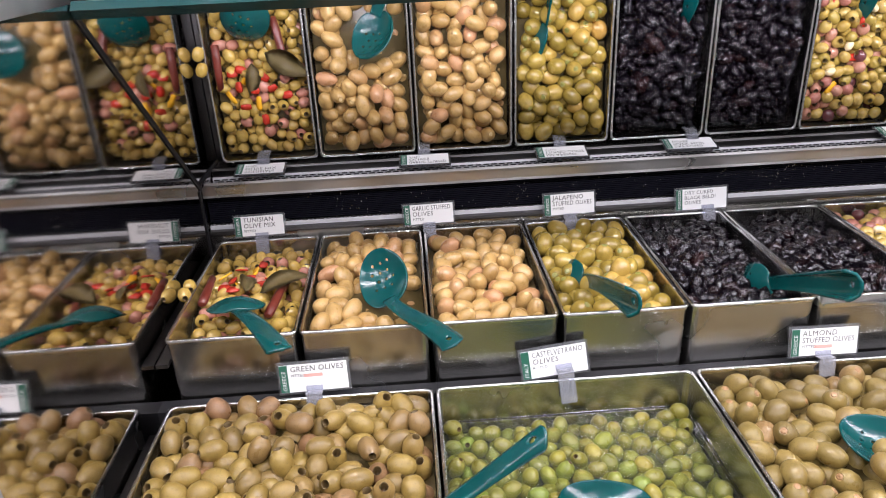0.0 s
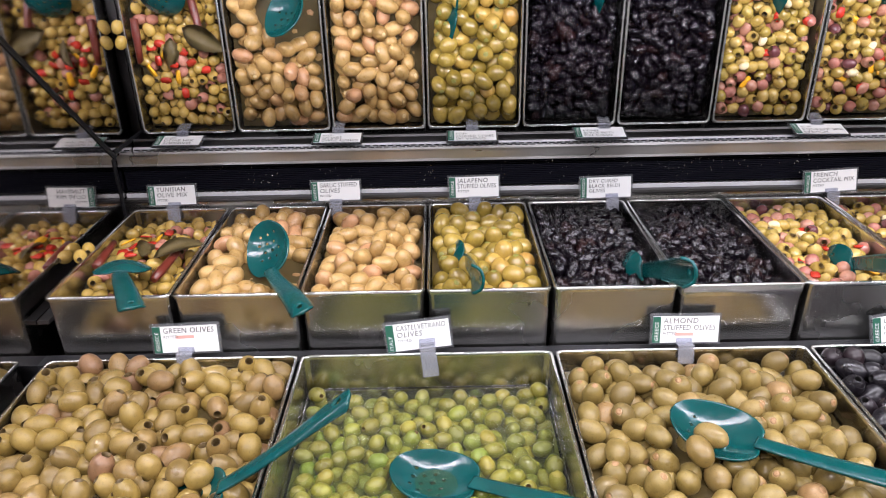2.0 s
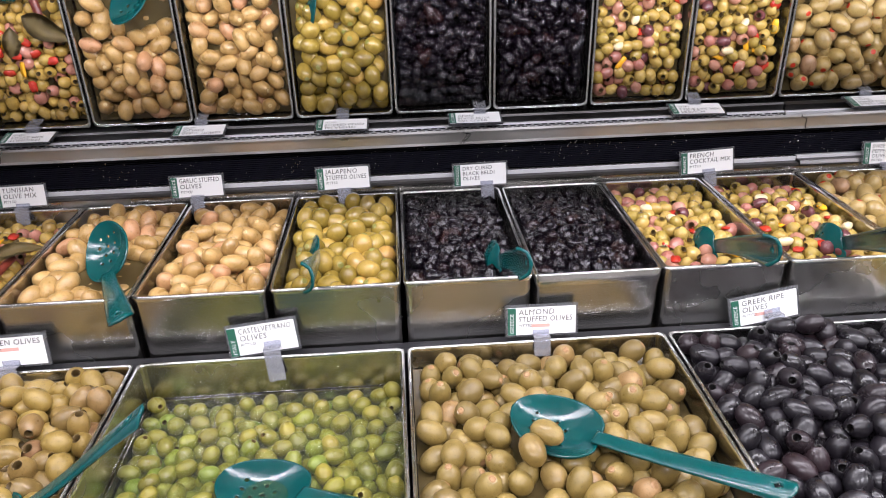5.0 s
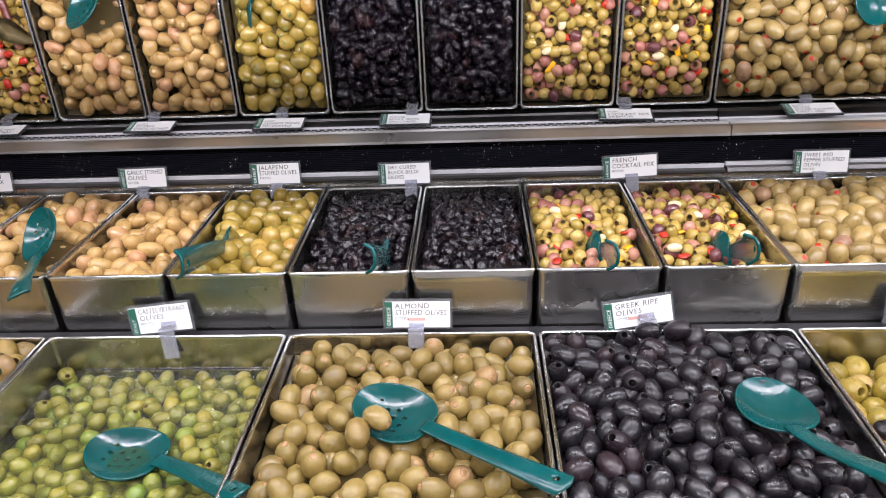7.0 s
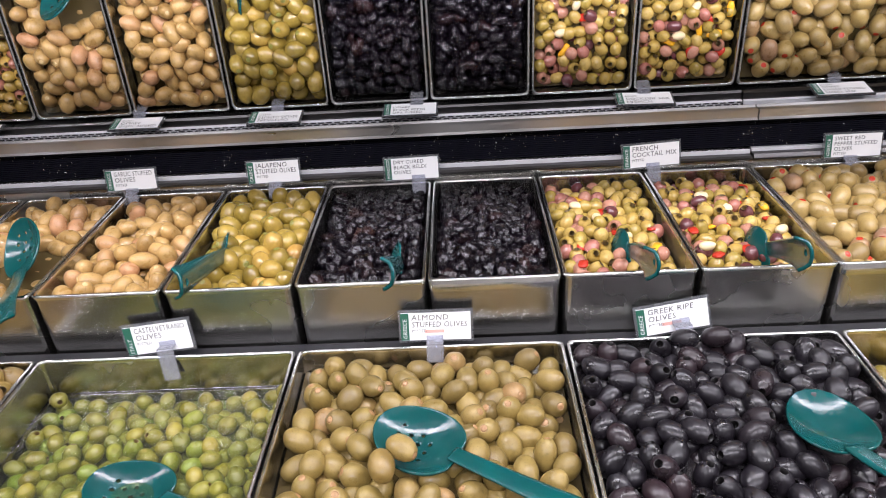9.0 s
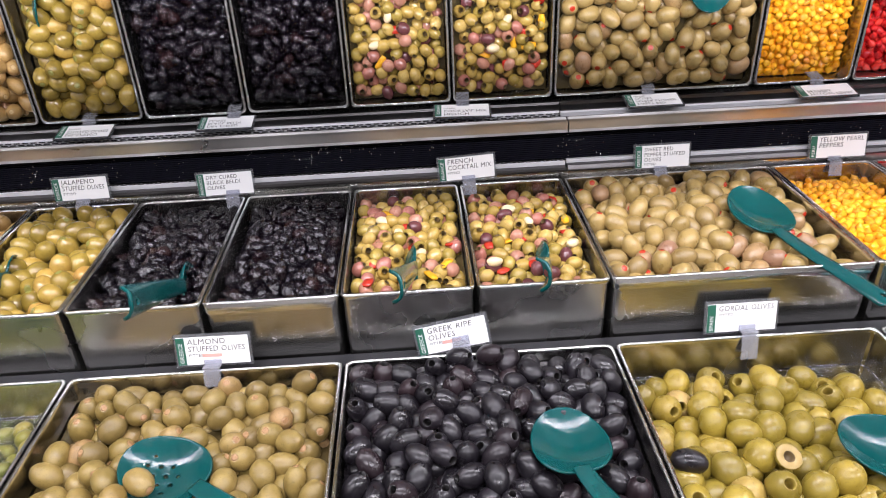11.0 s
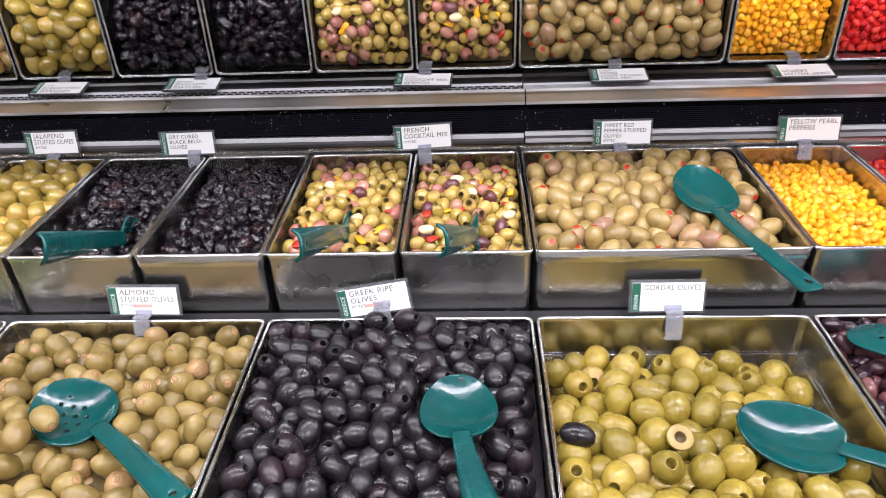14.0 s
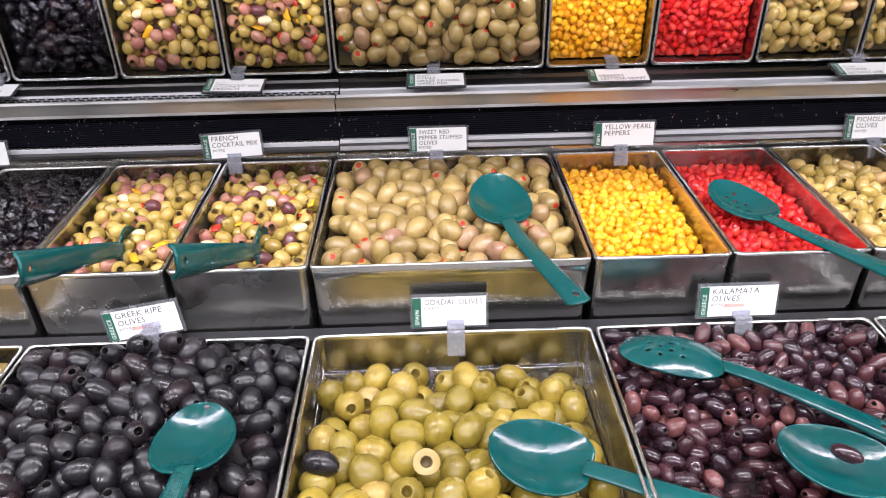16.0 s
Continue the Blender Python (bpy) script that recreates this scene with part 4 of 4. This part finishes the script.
def sign(title, country, label, x, y, z, w, h, turn, clip_x, clip_to, pitted=True, price=False, back_tilt=12, yaw=0.0):
    """A card in a clear holder; x, z is the holder's lower left corner; a clear tab holds it on the pan's rim."""
    ob = tagged(new("price_sign"), label, "sign", "olive bar signs")
    m = 0.003
    part("holder", box(bmesh.new(), 0, w, -0.0016, 0.0016, 0, h, 0.0006), M_CLEAR, ob, "clear acrylic holder")
    cd = part("card", box(bmesh.new(), m, w - m, -0.0022, -0.0017, m, h - m), M_CARD, ob, "white printed card")
    part("band", box(bmesh.new(), m, m + 0.0095, -0.0025, -0.0020, m + 0.0003, h - m - 0.0003), M_GREEN, cd, "green country band")
    lettering(country, 0.0066, cd, m + 0.0050, m + 0.002, M_CARD, "country_name", -90, y=-0.0027, width=h - 2 * m - 0.004)
    lines = title.split("\n")
    step = 0.0088 if len(lines) < 3 else 0.0076
    for i, line in enumerate(lines):
        lettering(line, 0.0096 if len(lines) < 3 else 0.0078, cd, m + 0.0125, h - m - 0.006 - i * step, M_INK, width=w - 2 * m - 0.017)
    if pitted:
        lettering("PITTED", 0.0052, cd, m + 0.0125, h - m - 0.006 - len(lines) * step + 0.001, M_INK)
    if price:
        part("price_bar", box(bmesh.new(), m + 0.028, m + 0.05, -0.0024, -0.0020, h - m - 0.0075 - len(lines) * step, h - m - 0.0035 - len(lines) * step), M_PINK, cd, "pale pink print")
    rim, out = (RIM_F - z + 0.0012, -0.0135) if y < 0.8 else (RIM_B - z + 0.0012, -0.0095)
    tab = bmesh.new()
    box(tab, clip_x - 0.0098, clip_x + 0.0098, -0.0042, -0.003, rim, rim + 0.007, 0.0003)
    box(tab, clip_x - 0.0098, clip_x + 0.0098, out, -0.0032, rim, rim + 0.0014, 0.0003)
    box(tab, clip_x - 0.0098, clip_x + 0.0098, out - 0.0012, out, -clip_to - 0.006, rim + 0.0014, 0.0003)
    part("clip", tab, M_CLIP, ob, "clear plastic clip")
    ob.matrix_world = Matrix.Translation((x, y, z)) @ Euler((radians(-back_tilt), 0, radians(yaw))).to_matrix().to_4x4() @ Matrix.Rotation(radians(-turn), 4, "Y")
    return ob


BY, FY = 0.984, 0.680
sign("TUNISIAN\nOLIVE MIX", "TUNISIA", "white Tunisian olive mix sign with green band", -0.238, BY, 0.933, 0.079, 0.036, 1, 0.042, 0.018)
sign("GARLIC STUFFED\nOLIVES", "GREECE", "white garlic stuffed olives sign with green band", 0.018, BY, 0.935, 0.081, 0.036, 1, 0.040, 0.018)
sign("JALAPENO\nSTUFFED OLIVES", "GREECE", "white jalapeno stuffed olives sign with green band", 0.234, BY, 0.936, 0.083, 0.038, 1, 0.042, 0.014)
sign("DRY CURED\nBLACK BELDI\nOLIVES", "MOROCCO", "white black beldi olives sign with green band", 0.440, BY, 0.931, 0.085, 0.038, 1, 0.052, 0.018, pitted=False)
sign("FRENCH\nCOCKTAIL MIX", "FRANCE", "white French cocktail mix sign, slightly tilted", 0.793, BY, 0.932, 0.087, 0.039, 3, 0.045, 0.014)
sign("SWEET RED\nPEPPER STUFFED\nOLIVES", "GREECE", "white red pepper stuffed olives sign", 1.083, BY, 0.935, 0.086, 0.039, 0, 0.040, 0.012)
sign("YELLOW PEARL\nPEPPERS", "PERU", "white yellow pearl peppers sign", 1.346, BY, 0.935, 0.090, 0.039, 0, 0.040, 0.018, pitted=False)
sign("PICHOLINE\nOLIVES", "FRANCE", "white picholine olives sign", 1.707, BY, 0.936, 0.090, 0.039, 0, 0.045, 0.018)
sign("GREEN OLIVES", "GREECE", "white pitted green olives sign", -0.135, FY, 0.858, 0.085, 0.040, 1.5, 0.042, 0.012, price=True)
sign("CASTELVETRANO\nOLIVES", "ITALY", "white castelvetrano olives sign, tilted on its clip", 0.152, FY, 0.852, 0.084, 0.041, 6, 0.052, 0.024)
sign("ALMOND\nSTUFFED OLIVES", "GREECE", "white almond stuffed olives sign", 0.476, FY, 0.859, 0.087, 0.040, -0.5, 0.042, 0.014, price=True)
sign("GREEK RIPE\nOLIVES", "GREECE", "white ripe olives sign, tilted behind black olives", 0.752, FY, 0.850, 0.087, 0.040, 9, 0.052, 0.012, price=True)
sign("GORDAL OLIVES", "SPAIN", "white gordal olives sign", 1.085, FY, 0.857, 0.087, 0.041, 0, 0.050, 0.022)
sign("KALAMATA\nOLIVES", "GREECE", "white kalamata olives sign", 1.404, FY, 0.858, 0.092, 0.042, 0, 0.050, 0.014, price=True)
